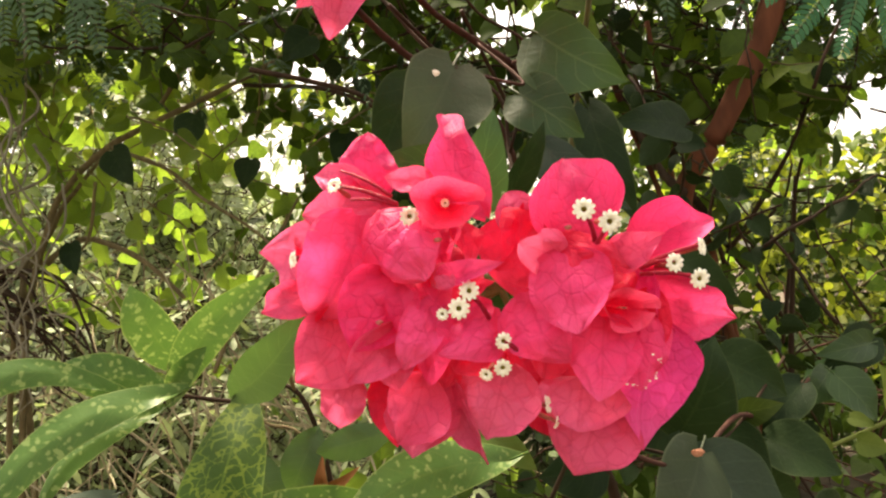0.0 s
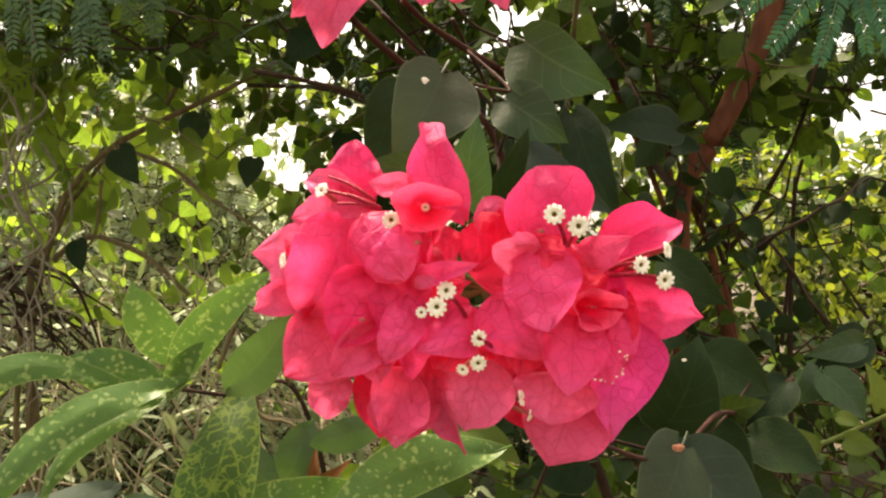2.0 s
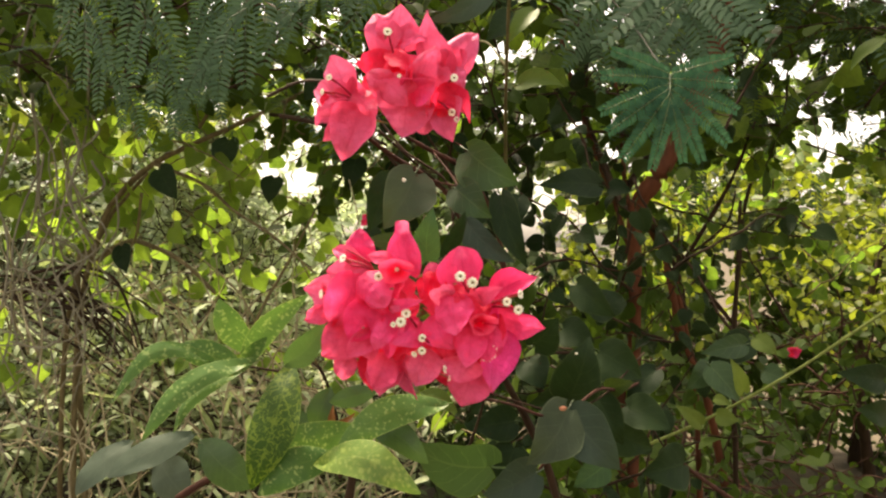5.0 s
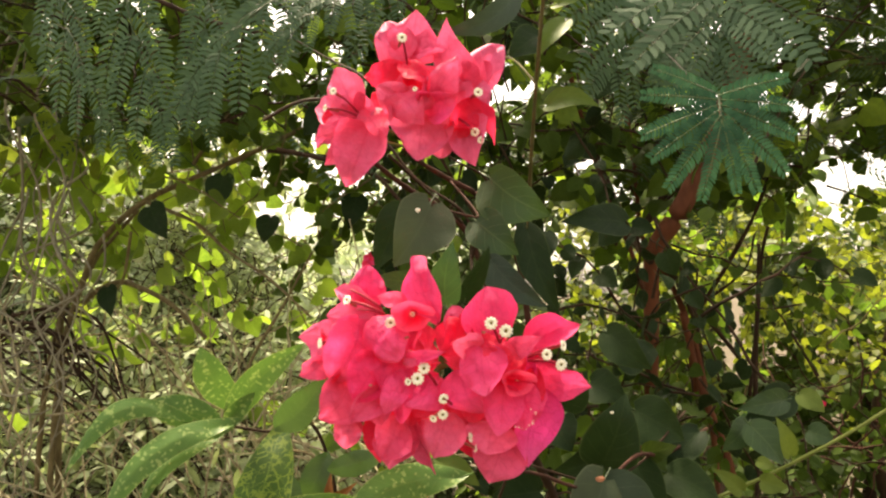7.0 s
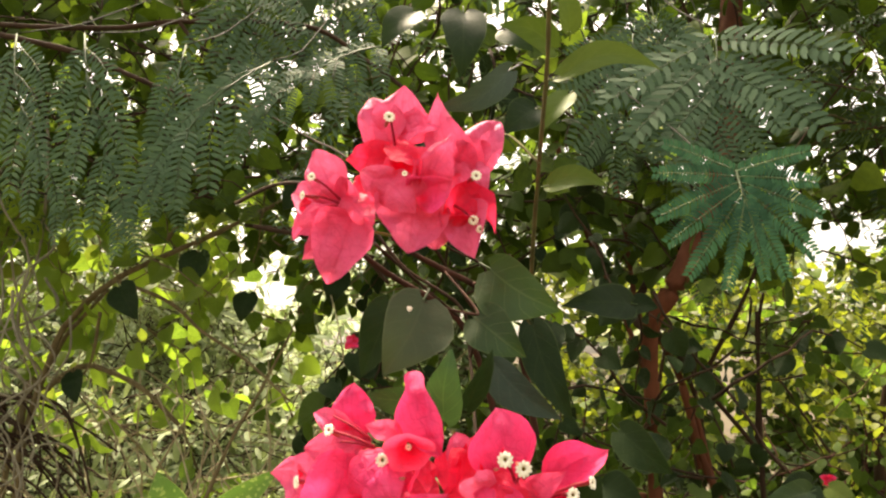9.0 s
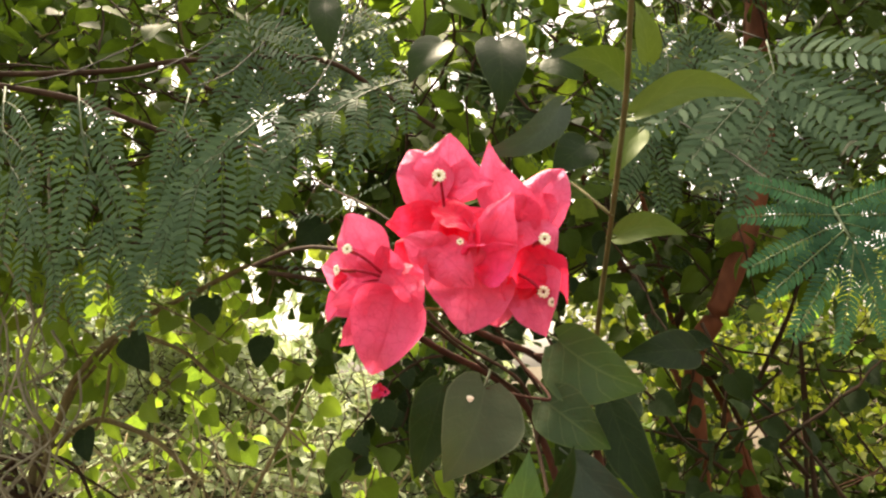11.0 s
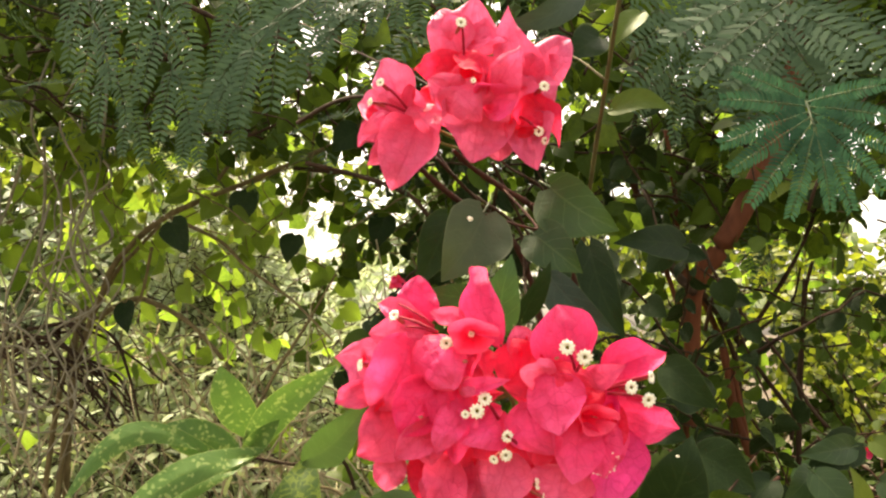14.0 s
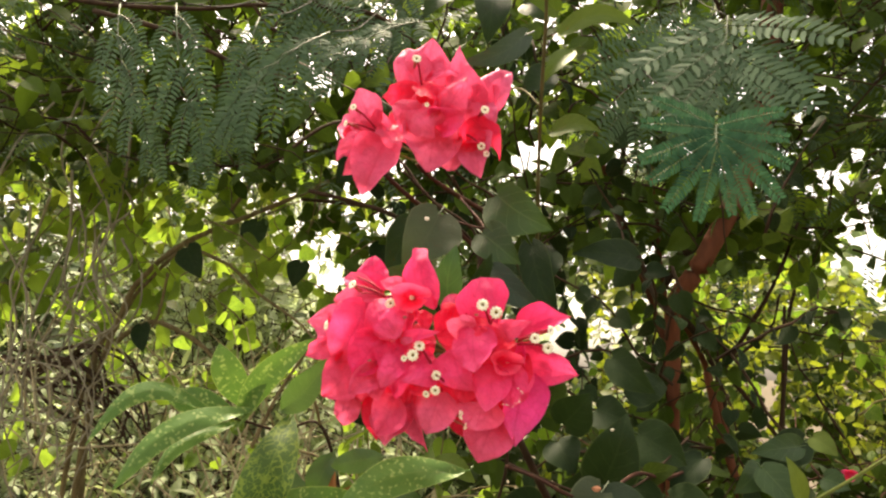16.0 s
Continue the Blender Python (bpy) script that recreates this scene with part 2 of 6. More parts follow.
FERN = blade_material("leaflet", (0.034, 0.070, 0.038), (0.074, 0.128, 0.070), (0.035, 0.07, 0.035), 0.14, 0.65, 2.0, 1.0, 0.1, 0.2, per_island=True, gloss=0.08)
TEAL = blade_material("leaflet_teal", (0.020, 0.070, 0.040), (0.044, 0.125, 0.072), (0.03, 0.08, 0.045), 0.16, 0.6, 2.0, 1.0, 0.1, 0.2, per_island=True, gloss=0.1)
BARK = bark_material("bark_dark", (0.016, 0.010, 0.006), (0.055, 0.032, 0.019))
REDBARK = bark_material("bark_red", (0.030, 0.012, 0.008), (0.19, 0.066, 0.032), 30.0)
REDTWIG = bark_material("bark_red_twig", (0.022, 0.010, 0.008), (0.085, 0.036, 0.024), 90.0)
VINE = bark_material("bark_vine", (0.05, 0.050, 0.020), (0.13, 0.12, 0.05), 90.0)
STRAND = bark_material("bark_strand", (0.13, 0.12, 0.085), (0.28, 0.26, 0.19), 120.0)
OLIVE = blade_material("leaf_olive_mass", (0.060, 0.095, 0.014), (0.20, 0.25, 0.045), (0.16, 0.21, 0.05), 0.55, 0.55, 4.0, 1.4, 0.2, 0.2, per_island=True, light=1.4)
STRAW = bark_material("stem_straw", (0.20, 0.17, 0.095), (0.42, 0.37, 0.24), 100.0)
# Backlit leaves: the light shining through them is put into the lime colour.
LIME = blade_material("leaf_backlit_mass", (0.06, 0.13, 0.018), (0.19, 0.31, 0.05), (0.30, 0.40, 0.08), 0.62, 0.5, 4.0, 1.4, 0.2, 0.3, per_island=True, light=1.6)
TWIG = bark_material("bark_twig", (0.07, 0.055, 0.025), (0.20, 0.16, 0.085), 80.0)
GSTEM = bark_material("stem_green", (0.10, 0.14, 0.035), (0.19, 0.23, 0.07), 120.0, 0.5)
FRIB = bark_material("frond_rib", (0.025, 0.045, 0.02), (0.05, 0.08, 0.035), 200.0, 0.6)
PALERIB = bark_material("frond_rib_pale", (0.06, 0.10, 0.045), (0.10, 0.15, 0.07), 200.0, 0.6)
# Much darker copy of the bark: shade put into the frond twigs' colour.
DARKTWIG = bark_material("bark_shaded", (0.005, 0.006, 0.003), (0.016, 0.015, 0.008), 120.0)
DRY = bark_material("leaf_dry", (0.18, 0.06, 0.02), (0.36, 0.15, 0.06), 120.0, 0.7)
SALMON = bark_material("scar_salmon", (0.30, 0.11, 0.06), (0.46, 0.22, 0.13), 300.0, 0.7)
SOIL = bark_material("soil", (0.032, 0.026, 0.017), (0.10, 0.082, 0.054), 12.0, 0.95)


def flower_material():
    m, N, L = material("flower_cream")
    p = N["Principled BSDF"]
    L.new(ramp(N, L, grain(N, L, 900.0), ((0.3, (0.86, 0.80, 0.58)), (0.65, (0.91, 0.88, 0.76)))), p.inputs["Base Color"])
    p.inputs["Roughness"].default_value = 0.55
    p.inputs["Subsurface Weight"].default_value = 0.15
    p.inputs["Subsurface Radius"].default_value = (0.001, 0.001, 0.001)
    return m


CREAM = flower_material()
STALK = bark_material("flower_stalk", (0.24, 0.006, 0.02), (0.40, 0.02, 0.05), 500.0, 0.5)
THROAT = bark_material("flower_throat", (0.16, 0.14, 0.02), (0.40, 0.32, 0.06), 900.0, 0.6)
TUBE = bark_material("flower_tube", (0.35, 0.06, 0.06), (0.50, 0.16, 0.12), 500.0, 0.6)

# ---------------- builders ----------------
AT = {}


def thing(name, base, label, category, group="", kind=""):
    ob = new(name)
    ob.empty_display_size = 0.05
    ob.location = base
    AT[ob] = Vector(base)
    return tagged(ob, label, category, group, kind)


def part(name, mesh, mats, parent, at=(0, 0, 0), label="", kind=""):
    """One mesh object under a thing or a part, its origin at the place given."""
    ob = new(name, mesh)
    for m in mats if isinstance(mats, (list, tuple)) else [mats]:
        if mesh and m.name not in mesh.materials:
            mesh.materials.append(m)
    AT[ob] = Vector(at)
    ob.parent = parent
    ob.location = AT[ob] - AT[parent]
    return tagged(ob, label, kind=kind)


def make_mesh(name, verts, faces, uvs=None, smooth=True, slots=None):
    me = bpy.data.meshes.new(name)
    me.from_pydata(verts, [], faces)
    if uvs is not None:
        layer = me.uv_layers.new(name="blade")
        idx = np.empty(len(me.loops), dtype=np.int32)
        me.loops.foreach_get("vertex_index", idx)
        layer.data.foreach_set("uv", np.asarray(uvs, dtype=np.float32)[idx].ravel())
    me.polygons.foreach_set("use_smooth", [smooth] * len(me.polygons))
    if slots is not None:
        me.polygons.foreach_set("material_index", slots)
    me.update()
    return me


def outline(u, kind):
    """Half width of a blade along its length, 1 at the widest."""
    if kind == "neck":
        t = min(1.0, max(0.0, (u - 0.48) / 0.30))
        end = 1.0 if u < 0.9 else math.sqrt(max(0.0, 1 - ((u - 0.9) / 0.1) ** 2))
        return min(1.0, (u / 0.35) ** 0.6) * (1 - 0.50 * t * t * (3 - 2 * t)) * end
    if isinstance(kind, tuple):
        a, b = kind
    else:
        a, b = {"ovate": (0.46, 0.80), "lance": (0.75, 0.85), "heart": (0.34, 0.80)}[kind]
    top = a / (a + b)
    return (u ** a) * ((1 - u) ** b) / (top ** a * (1 - top) ** b)


def blade_mesh(name, axis, face, width, kind, curl, cup, rng, nu=12, nv=8, wave=0.05):
    """A leaf as a curved, waved sheet from the origin along axis, its front turned to face."""
    length = axis.length
    a = axis.normalized()
    f = (face - a * face.dot(a)).normalized()
    s = f.cross(a)
    ph = [rng.uniform(0, 6.28) for _ in range(4)]
    twist = rng.uniform(-0.25, 0.25)
    bend = rng.uniform(-0.06, 0.06) * length
    sag = rng.uniform(-0.2, 0.7)
    verts, uvs, faces = [], [], []
    for i in range(nu + 1):
        u = i / nu
        hw = 0.5 * width * outline(min(max(u, 0.004), 0.992), kind)
        if kind in ("ovate", "lance") and u > 0.7:
            hw *= 1 - 1.1 * (u - 0.7) * (1 - u) * 4
        back = 0.10 * length if kind == "heart" else 0
        for j in range(nv + 1):
            v = 2 * j / nv - 1
            q = abs(v)
            ripple = wave * width * (q ** 2) * (math.sin(7 * u + ph[0] + v) + 0.5 * math.sin(13 * u + ph[1] * v + ph[2]))
            lift = 4 * curl * length * u * (1 - u) + cup * hw * q + ripple
            side = hw * v * (1 + 0.05 * math.sin(9 * u + ph[3])) * (1 - 0.12 * abs(cup) * q)
            rag = 1 + 0.07 * noise.noise(Vector((u * 5 + 9 * ph[0], v, ph[1]))) + 0.035 * noise.noise(Vector((u * 17 + 9 * ph[2], v, ph[3])))
            side *= rag
            lift += 0.018 * length * noise.noise(Vector((u * 4 + ph[0], v * 1.5, ph[2]))) - sag * length * max(0.0, u - 0.4) ** 2
            tw = twist * (u - 0.5)
            s2, f2 = s * math.cos(tw) + f * math.sin(tw), f * math.cos(tw) - s * math.sin(tw)
            verts.append(a * (u * length - back * (1 - u) ** 4 * q ** 1.2) + s2 * side + f2 * lift + s * bend * math.sin(math.pi * u))
            uvs.append((u, j / nv))
    for i in range(nu):
        for j in range(nv):
            k = i * (nv + 1) + j
            faces.append((k, k + 1, k + nv + 2, k + nv + 1))
    # leaf stalk
    k0 = len(verts)
    for i in range(4):
        q = -a * (0.16 * length * i / 3) - f * (0.05 * length * (i / 3) ** 2)
        r = 0.012 * width + 0.0003
        for c in range(4):
            ang = math.pi / 2 * c
            verts.append(q + s * r * math.cos(ang) + f * r * math.sin(ang))
            uvs.append((0.0, 0.5))
    for i in range(3):
        for c in range(4):
            n = (c + 1) % 4
            faces.append((k0 + 4 * i + c, k0 + 4 * i + 4 + c, k0 + 4 * i + 4 + n, k0 + 4 * i + n))
    return make_mesh(name, verts, faces, uvs)


blade_rng = random.Random(11)


def turned(axis, roll):
    """The way a blade faces: to the open side of the thicket, turned by roll degrees about its own length."""
    f = Vector((0, -1, 0.12))
    a = axis.normalized()
    f = (f - a * f.dot(a)).normalized()
    return Matrix.Rotation(radians(roll), 3, a) @ f


def sheet_mesh(name, axis, face, width, form, fold, arch, lean, sickle, rng, nu=18, nv=12, wave=0.05, stalk=0.0, curl=0.0, petal=False):
    """A leaf or bract: a sheet folded along its midrib, arched along its length, with an uneven waved rim."""
    length = axis.length
    a = axis.normalized()
    f = (face - a * face.dot(a)).normalized()
    s = f.cross(a)
    ph = [rng.uniform(0, 6.28) for _ in range(4)]
    verts, uvs, faces = [], [], []
    crumple = wave * 0.05
    twist = (rng.uniform(-0.7, 0.7) if petal else rng.uniform(-0.2, 0.2))
    rim = [rng.uniform(-1.5, 1.5), rng.uniform(-1.5, 1.5)] if petal else [0.0, 0.0]
    pinch = rng.uniform(0.0, 0.5) if petal else 0.0
    for i in range(nu + 1):
        u = i / nu
        hw = 0.5 * width * outline(min(max(u, 0.006), 0.994), form)
        back = (0.10 * length if stalk else 0.04 * length) * (1 - u) ** 4
        middle = sickle * length * math.sin(math.pi * u)
        for j in range(nv + 1):
            v = 2 * j / nv - 1
            q = abs(v)
            side = hw * v * (1 + lean * (1 if v > 0 else -1))
            side *= 1 + 0.07 * noise.noise(Vector((u * 3 + 9 * ph[0], v, ph[1]))) + 0.03 * noise.noise(Vector((u * 9 + 9 * ph[2], v, ph[3])))
            crease = math.sqrt(v * v + 0.03) - 0.17
            lift = fold * hw * (0.45 * crease + 0.75 * v * v if petal else crease) + arch * length * 4 * u * (1 - u)
            lift += wave * width * q ** 2.5 * (math.sin(6 * u + ph[0] + 0.8 * v) + 0.5 * math.sin(14 * u + ph[1] + 2 * v)) * min(1.0, 4 * (1 - u))
            lift -= curl * length * max(0.0, u - 0.65) ** 2 * 3
            lift += crumple * length * noise.noise(Vector((u * 6 + 7 * ph[0], v * 3, ph[2])))
            if petal:
                lift += rim[j > nv // 2] * hw * max(0.0, q - 0.45) ** 2 * 1.6
                lift += 0.0032 * noise.noise(Vector((u * length * 75 + 10 * ph[0], side * 75, ph[1]))) + 0.0012 * noise.noise(Vector((u * length * 210 + 10 * ph[2], side * 210, ph[3])))
                lift += 0.0016 * abs(noise.noise(Vector((v * 2.6 + 5 * ph[1], u * 2.2, ph[0])))) * min(1.0, 3 * u) - 0.0011 * abs(noise.noise(Vector((u * length * 160 + 3 * ph[3], side * 160, ph[2]))))
                lift += pinch * hw * math.exp(-(v / 0.22) ** 2) * (0.3 - u) * 0.8
            tw = twist * (u - 0.4)
            s2, f2 = s * math.cos(tw) + f * math.sin(tw), f * math.cos(tw) - s * math.sin(tw)
            verts.append(a * (u * length - back * q ** 1.3) + s * middle + s2 * side + f2 * lift)
            uvs.append((u, j / nv))
    for i in range(nu):
        for j in range(nv):
            k = i * (nv + 1) + j
            faces.append((k, k + 1, k + nv + 2, k + nv + 1))
    if stalk:
        k0 = len(verts)
        for i in range(4):
            q = -a * (stalk * length * i / 3) - f * (0.3 * stalk * length * (i / 3) ** 2)
            r = 0.012 * width + 0.0003
            for c in range(4):
                ang = math.pi / 2 * c
                verts.append(q + s * r * math.cos(ang) + f * r * math.sin(ang))
                uvs.append((0.0, 0.5))
        for i in range(3):
            for c in range(4):
                n = (c + 1) % 4
                faces.append((k0 + 4 * i + c, k0 + 4 * i + 4 + c, k0 + 4 * i + 4 + n, k0 + 4 * i + n))
    return make_mesh(name, verts, faces, uvs)


def bract(parent, base, tip, width, shade, form, roll, fold, arch, lean=0.0, sickle=0.0):
    """One papery bract; form 0 pointed, 1 rounded, 2 long-pointed, 3 with a narrow neck."""
    axis = Vector(tip) - Vector(base)
    shape = ((0.50, 0.98), (0.48, 0.78), (0.50, 1.35), "neck")[form]
    me = sheet_mesh("bract", axis, turned(axis, roll + blade_rng.uniform(-6, 6)), width * 1.06, shape, fold * 2.0, arch * 0.85, lean, sickle, blade_rng, 24, 16, 0.10, 0.0, blade_rng.uniform(-0.5, 0.7), True)
    return part("bract", me, BRACTS[shade], parent, base)


def broad_leaf(parent, base, tip, width, mat, roll, fold, arch, lean=0.0, sickle=0.0):
    """A broad bougainvillea leaf with a rounded base and a drawn-out tip."""
    axis = Vector(tip) - Vector(base)
    me = sheet_mesh("leaf", axis, turned(axis, roll + blade_rng.uniform(-10, 10)), width, (0.42, 0.98), fold, arch, lean, sickle, blade_rng, 18, 10, 0.03, 0.2, blade_rng.uniform(0.0, 0.3))
    return part("leaf", me, mat, parent, base)


def long_leaf(parent, base, tip, width, mat, roll, fold, arch, lean=0.0, sickle=0.0):
    """A long leaf of the spotted shrub, widest beyond its middle, with a tapering tip."""
    axis = Vector(tip) - Vector(base)
    me = sheet_mesh("leaf", axis, turned(axis, roll + blade_rng.uniform(-6, 6)), width, (0.72, 0.80), fold, arch, lean, sickle, blade_rng, 20, 10, 0.035, 0.14, blade_rng.uniform(0.0, 0.25))
    return part("leaf", me, mat, parent, base)


def leaf(parent, base, tip, width, roll, curl, cup, mat, lance=None):
    axis = Vector(tip) - Vector(base)
    kind = "ovate" if lance is None else ("lance" if lance else "ovate")
    me = blade_mesh("leaf", axis, turned(axis, roll), width, kind, curl * 0.7 if lance is None else curl * 1.4, -0.6 * abs(cup) if lance is None else cup * 1.5 + 0.22, blade_rng, 16, 8, 0.05)
    return part("leaf", me, mat, parent, base)


def funnel(parent, at, size, yaw, pitch, shade):
    """A bract rolled into an open horn with a waved rim."""
    n, m = 28, 9
    out = Vector((math.sin(radians(yaw)), -math.cos(radians(yaw)), math.sin(radians(pitch)))).normalized()
    rot = out.to_track_quat("Z", "Y").to_matrix()
    verts, uvs, faces = [], [], []
    for i in range(m + 1):
        t = i / m
        for j in range(n + 1):
            a = 2 * math.pi * (j / n) * 0.97
            r = size * (0.12 + 0.88 * t ** 1.5) * (1 + 0.09 * t * math.sin(3 * a + 0.6) + 0.05 * t * math.sin(5 * a))
            z = size * (-2.2 * (1 - t) + 0.10 * t * math.cos(a * 2) - 0.25 * max(0, t - 0.8))
            verts.append(rot @ Vector((r * math.cos(a) * 1.15, r * math.sin(a) * 0.85, z)))
            uvs.append((t, j / n))
    for i in range(m):
        for j in range(n):
            k = i * (n + 1) + j
            faces.append((k, k + 1, k + n + 2, k + n + 1))
    return part("bract", make_mesh("bract", verts, faces, uvs), BRACTS[shade], parent, at)


def flower(parent, at, size, yaw, pitch):
    """A small cream flower: a ring of notched lobes round a throat, on a slender tube."""
    r = size * 0.0005
    verts, faces, slots = [], [], []
    n = 60
    rings = ((0.16, -0.55), (0.24, -0.10), (0.34, 0.06), (0.62, 0.10), (1.0, 0.0))
    for k, (rad, h) in enumerate(rings):
        for i in range(n):
            ang = 2 * math.pi * i / n
            lobe = 1.0
            if k == 4:
                lobe = 0.76 + 0.28 * abs(math.sin(5 * ang)) ** 0.8
            if k == 3:
                lobe = 0.97 + 0.05 * abs(math.sin(5 * ang))
            up = h + (0.16 * abs(math.cos(5 * ang)) if k == 3 else 0) + (0.10 * math.sin(3 * ang + size) if k == 4 else 0)
            verts.append((r * rad * lobe * math.cos(ang), r * rad * lobe * math.sin(ang), r * up))
    for k in range(4):
        for i in range(n):
            j = (i + 1) % n
            faces.append((k * n + i, k * n + j, (k + 1) * n + j, (k + 1) * n + i))
            slots.append(1 if k < 1 else 0)
    verts.append((0, 0, -0.5 * r))
    for i in range(n):
        faces.append((len(verts) - 1, (i + 1) % n, i))
        slots.append(1)
    # tube behind
    o = len(verts)
    for k, (rad, z) in enumerate(((0.30, -0.05), (0.26, -0.8), (0.34, -2.0), (0.30, -3.2), (0.12, -4.0))):
        for i in range(8):
            ang = 2 * math.pi * i / 8
            verts.append((r * rad * math.cos(ang), r * rad * math.sin(ang), r * z))
    for k in range(4):
        for i in range(8):
            j = (i + 1) % 8
            faces.append((o + k * 8 + i, o + (k + 1) * 8 + i, o + (k + 1) * 8 + j, o + k * 8 + j))
            slots.append(2)
    out = Vector((math.sin(radians(yaw)), -math.cos(radians(yaw)), math.sin(radians(pitch)) + 0.05))
    rot = out.to_track_quat("Z", "Y").to_matrix()
    me = make_mesh("flower", [rot @ Vector(v) for v in verts], faces, None, True, slots)
    return part("flower", me, [CREAM, THROAT, TUBE], parent, at, "tiny cream flower with a notched rim")


def smooth_line(points, step=6):
    p = [Vector(q) for q in points]
    p = [p[0] * 2 - p[1]] + p + [p[-1] * 2 - p[-2]]
    out = []
    for i in range(1, len(p) - 2):
        for k in range(step):
            t = k / step
            out.append(0.5 * ((2 * p[i]) + (p[i + 1] - p[i - 1]) * t + (2 * p[i - 1] - 5 * p[i] + 4 * p[i + 1] - p[i + 2]) * t * t + (3 * p[i] - p[i - 1] - 3 * p[i + 1] + p[i + 2]) * t ** 3))
    out.append(p[-2])
    return out


def tube_data(line, r0, r1, sides=8, knots=0.12, seed=0):
    """Rings of a tapered stem along a line, a little uneven."""
    verts, faces = [], []
    rng = random.Random(seed)
    ref = Vector((0.3, 0.2, 1.0))
    for i, q in enumerate(line):
        d = (line[min(i + 1, len(line) - 1)] - line[max(i - 1, 0)]).normalized()
        if abs(d.dot(ref.normalized())) > 0.95:
            ref = Vector((1, 0.1, 0))
        a = d.cross(ref).normalized()
        b = d.cross(a)
        t = i / max(1, len(line) - 1)
        r = (r0 + (r1 - r0) * t) * (1 + rng.uniform(-knots, knots))
        for k in range(sides):
            ang = 2 * math.pi * k / sides
            verts.append(q + (a * math.cos(ang) + b * math.sin(ang)) * r * (1 + rng.uniform(-knots, knots) * 0.5))
    for i in range(len(line) - 1):
        for k in range(sides):
            j = (k + 1) % sides
            faces.append((i * sides + k, i * sides + j, (i + 1) * sides + j, (i + 1) * sides + k))
    faces.append(tuple(range(sides - 1, -1, -1)))
    faces.append(tuple(range(len(verts) - sides, len(verts))))
    return verts, faces


stem_count = [0]


def stem(name, parent, points, r0, r1, mat):
    stem_count[0] += 1
    line = smooth_line(points)
    o = Vector(points[0])
    v, f = tube_data(line, r0, r1, 10, 0.045 if name == "trunk" else 0.10, stem_count[0])
    return part(name, make_mesh(name, [q - o for q in v], f), mat, parent, o)


# leaf templates: 8-point folded heart, shared by all small leaves
def feather():
    """A side rib with pairs of narrow leaflets, all in one plane with a droop."""
    verts, uvs, faces = [], [], []
    n = 13
    for i in range(1, n + 1):
        u = i / n
        ll = 0.15 * (0.5 + 0.7 * math.sin(math.pi * min(1, 0.15 + 0.8 * u)))
        for g in (-1, 1):
            k = len(verts)
            z = -0.25 * u * u
            verts += [(u - 0.01, 0, z), (u + 0.03, g * ll * 0.5, z - 0.01), (u + 0.045, g * ll, z - 0.03), (u - 0.005, g * ll * 0.6, z - 0.01)]
            uvs += [(0, 0.5), (0.5, 1), (1, 0.5), (0.5, 0)]
            faces.append((k, k + 1, k + 2, k + 3))
    k = len(verts)
    verts += [(0, -0.006, 0), (0, 0.006, 0), (0.5, 0.005, -0.0625), (1, 0.003, -0.25), (1, -0.003, -0.25), (0.5, -0.005, -0.0625)]
    uvs += [(0.5, 0.5)] * 6
    faces += [(k, k + 1, k + 2, k + 5), (k + 5, k + 2, k + 3, k + 4)]
    return np.array(verts), np.array(uvs), faces


def small_leaf(kind):
    if kind == "feather":
        return feather()
    rows = {"heart": ((0.0, 0.10), (0.12, 0.46), (0.35, 0.55), (0.65, 0.36), (1.0, 0.0)),
            "oval": ((0.0, 0.05), (0.25, 0.26), (0.5, 0.33), (0.78, 0.22), (1.0, 0.0)),
            "strap": ((0.0, 0.05), (0.3, 0.14), (0.6, 0.15), (0.85, 0.09), (1.0, 0.0))}[kind]
    verts, uvs, faces = [], [], []
    for u, w in rows:
        sag = -0.18 * u * u
        verts += [(u - (0.07 if 0.1 < u < 0.2 and kind == "heart" else 0), -w, 0.16 * w + sag), (u, 0, sag), (u - (0.07 if 0.1 < u < 0.2 and kind == "heart" else 0), w, 0.16 * w + sag)]
        uvs += [(u, 0.0 if w else 0.5), (u, 0.5), (u, 1.0 if w else 0.5)]
    for i in range(len(rows) - 1):
        k = 3 * i
        if i < len(rows) - 2:
            faces += [(k, k + 3, k + 4, k + 1), (k + 1, k + 4, k + 5, k + 2)]
        else:
            faces += [(k, k + 4, k + 1), (k + 1, k + 4, k + 2)]
    return np.array(verts), np.array(uvs), faces


def fine_leaf(kind):
    """The same leaf with more points, for leaves that stand alone."""
    nu, nv = 9, 6
    wide = {"heart": 0.50, "oval": 0.33, "strap": 0.11}[kind]
    prof = {"heart": "heart", "oval": "ovate", "strap": "lance"}[kind]
    verts, uvs, faces = [], [], []
    for i in range(nu + 1):
        u = i / nu
        w = wide * outline(min(max(u, 0.01), 0.99), prof) * (1 - 0.25 * max(0.0, (u - 0.75) * 4) * (1 - u) * 4)
        for j in range(nv + 1):
            t = 2 * j / nv - 1
            back = (0.12 if kind == "heart" else 0.02) * (1 - u) ** 5 * abs(t)
            verts.append((u - back, w * t, 0.30 * w * abs(t) - 0.24 * u * u + 0.035 * math.sin(7 * u + 3 * t) * abs(t)))
            uvs.append((u, j / nv))
    for i in range(nu):
        for j in range(nv):
            k = i * (nv + 1) + j
            faces.append((k, k + nv + 1, k + nv + 2, k + 1))
    return np.array(verts), np.array(uvs), faces


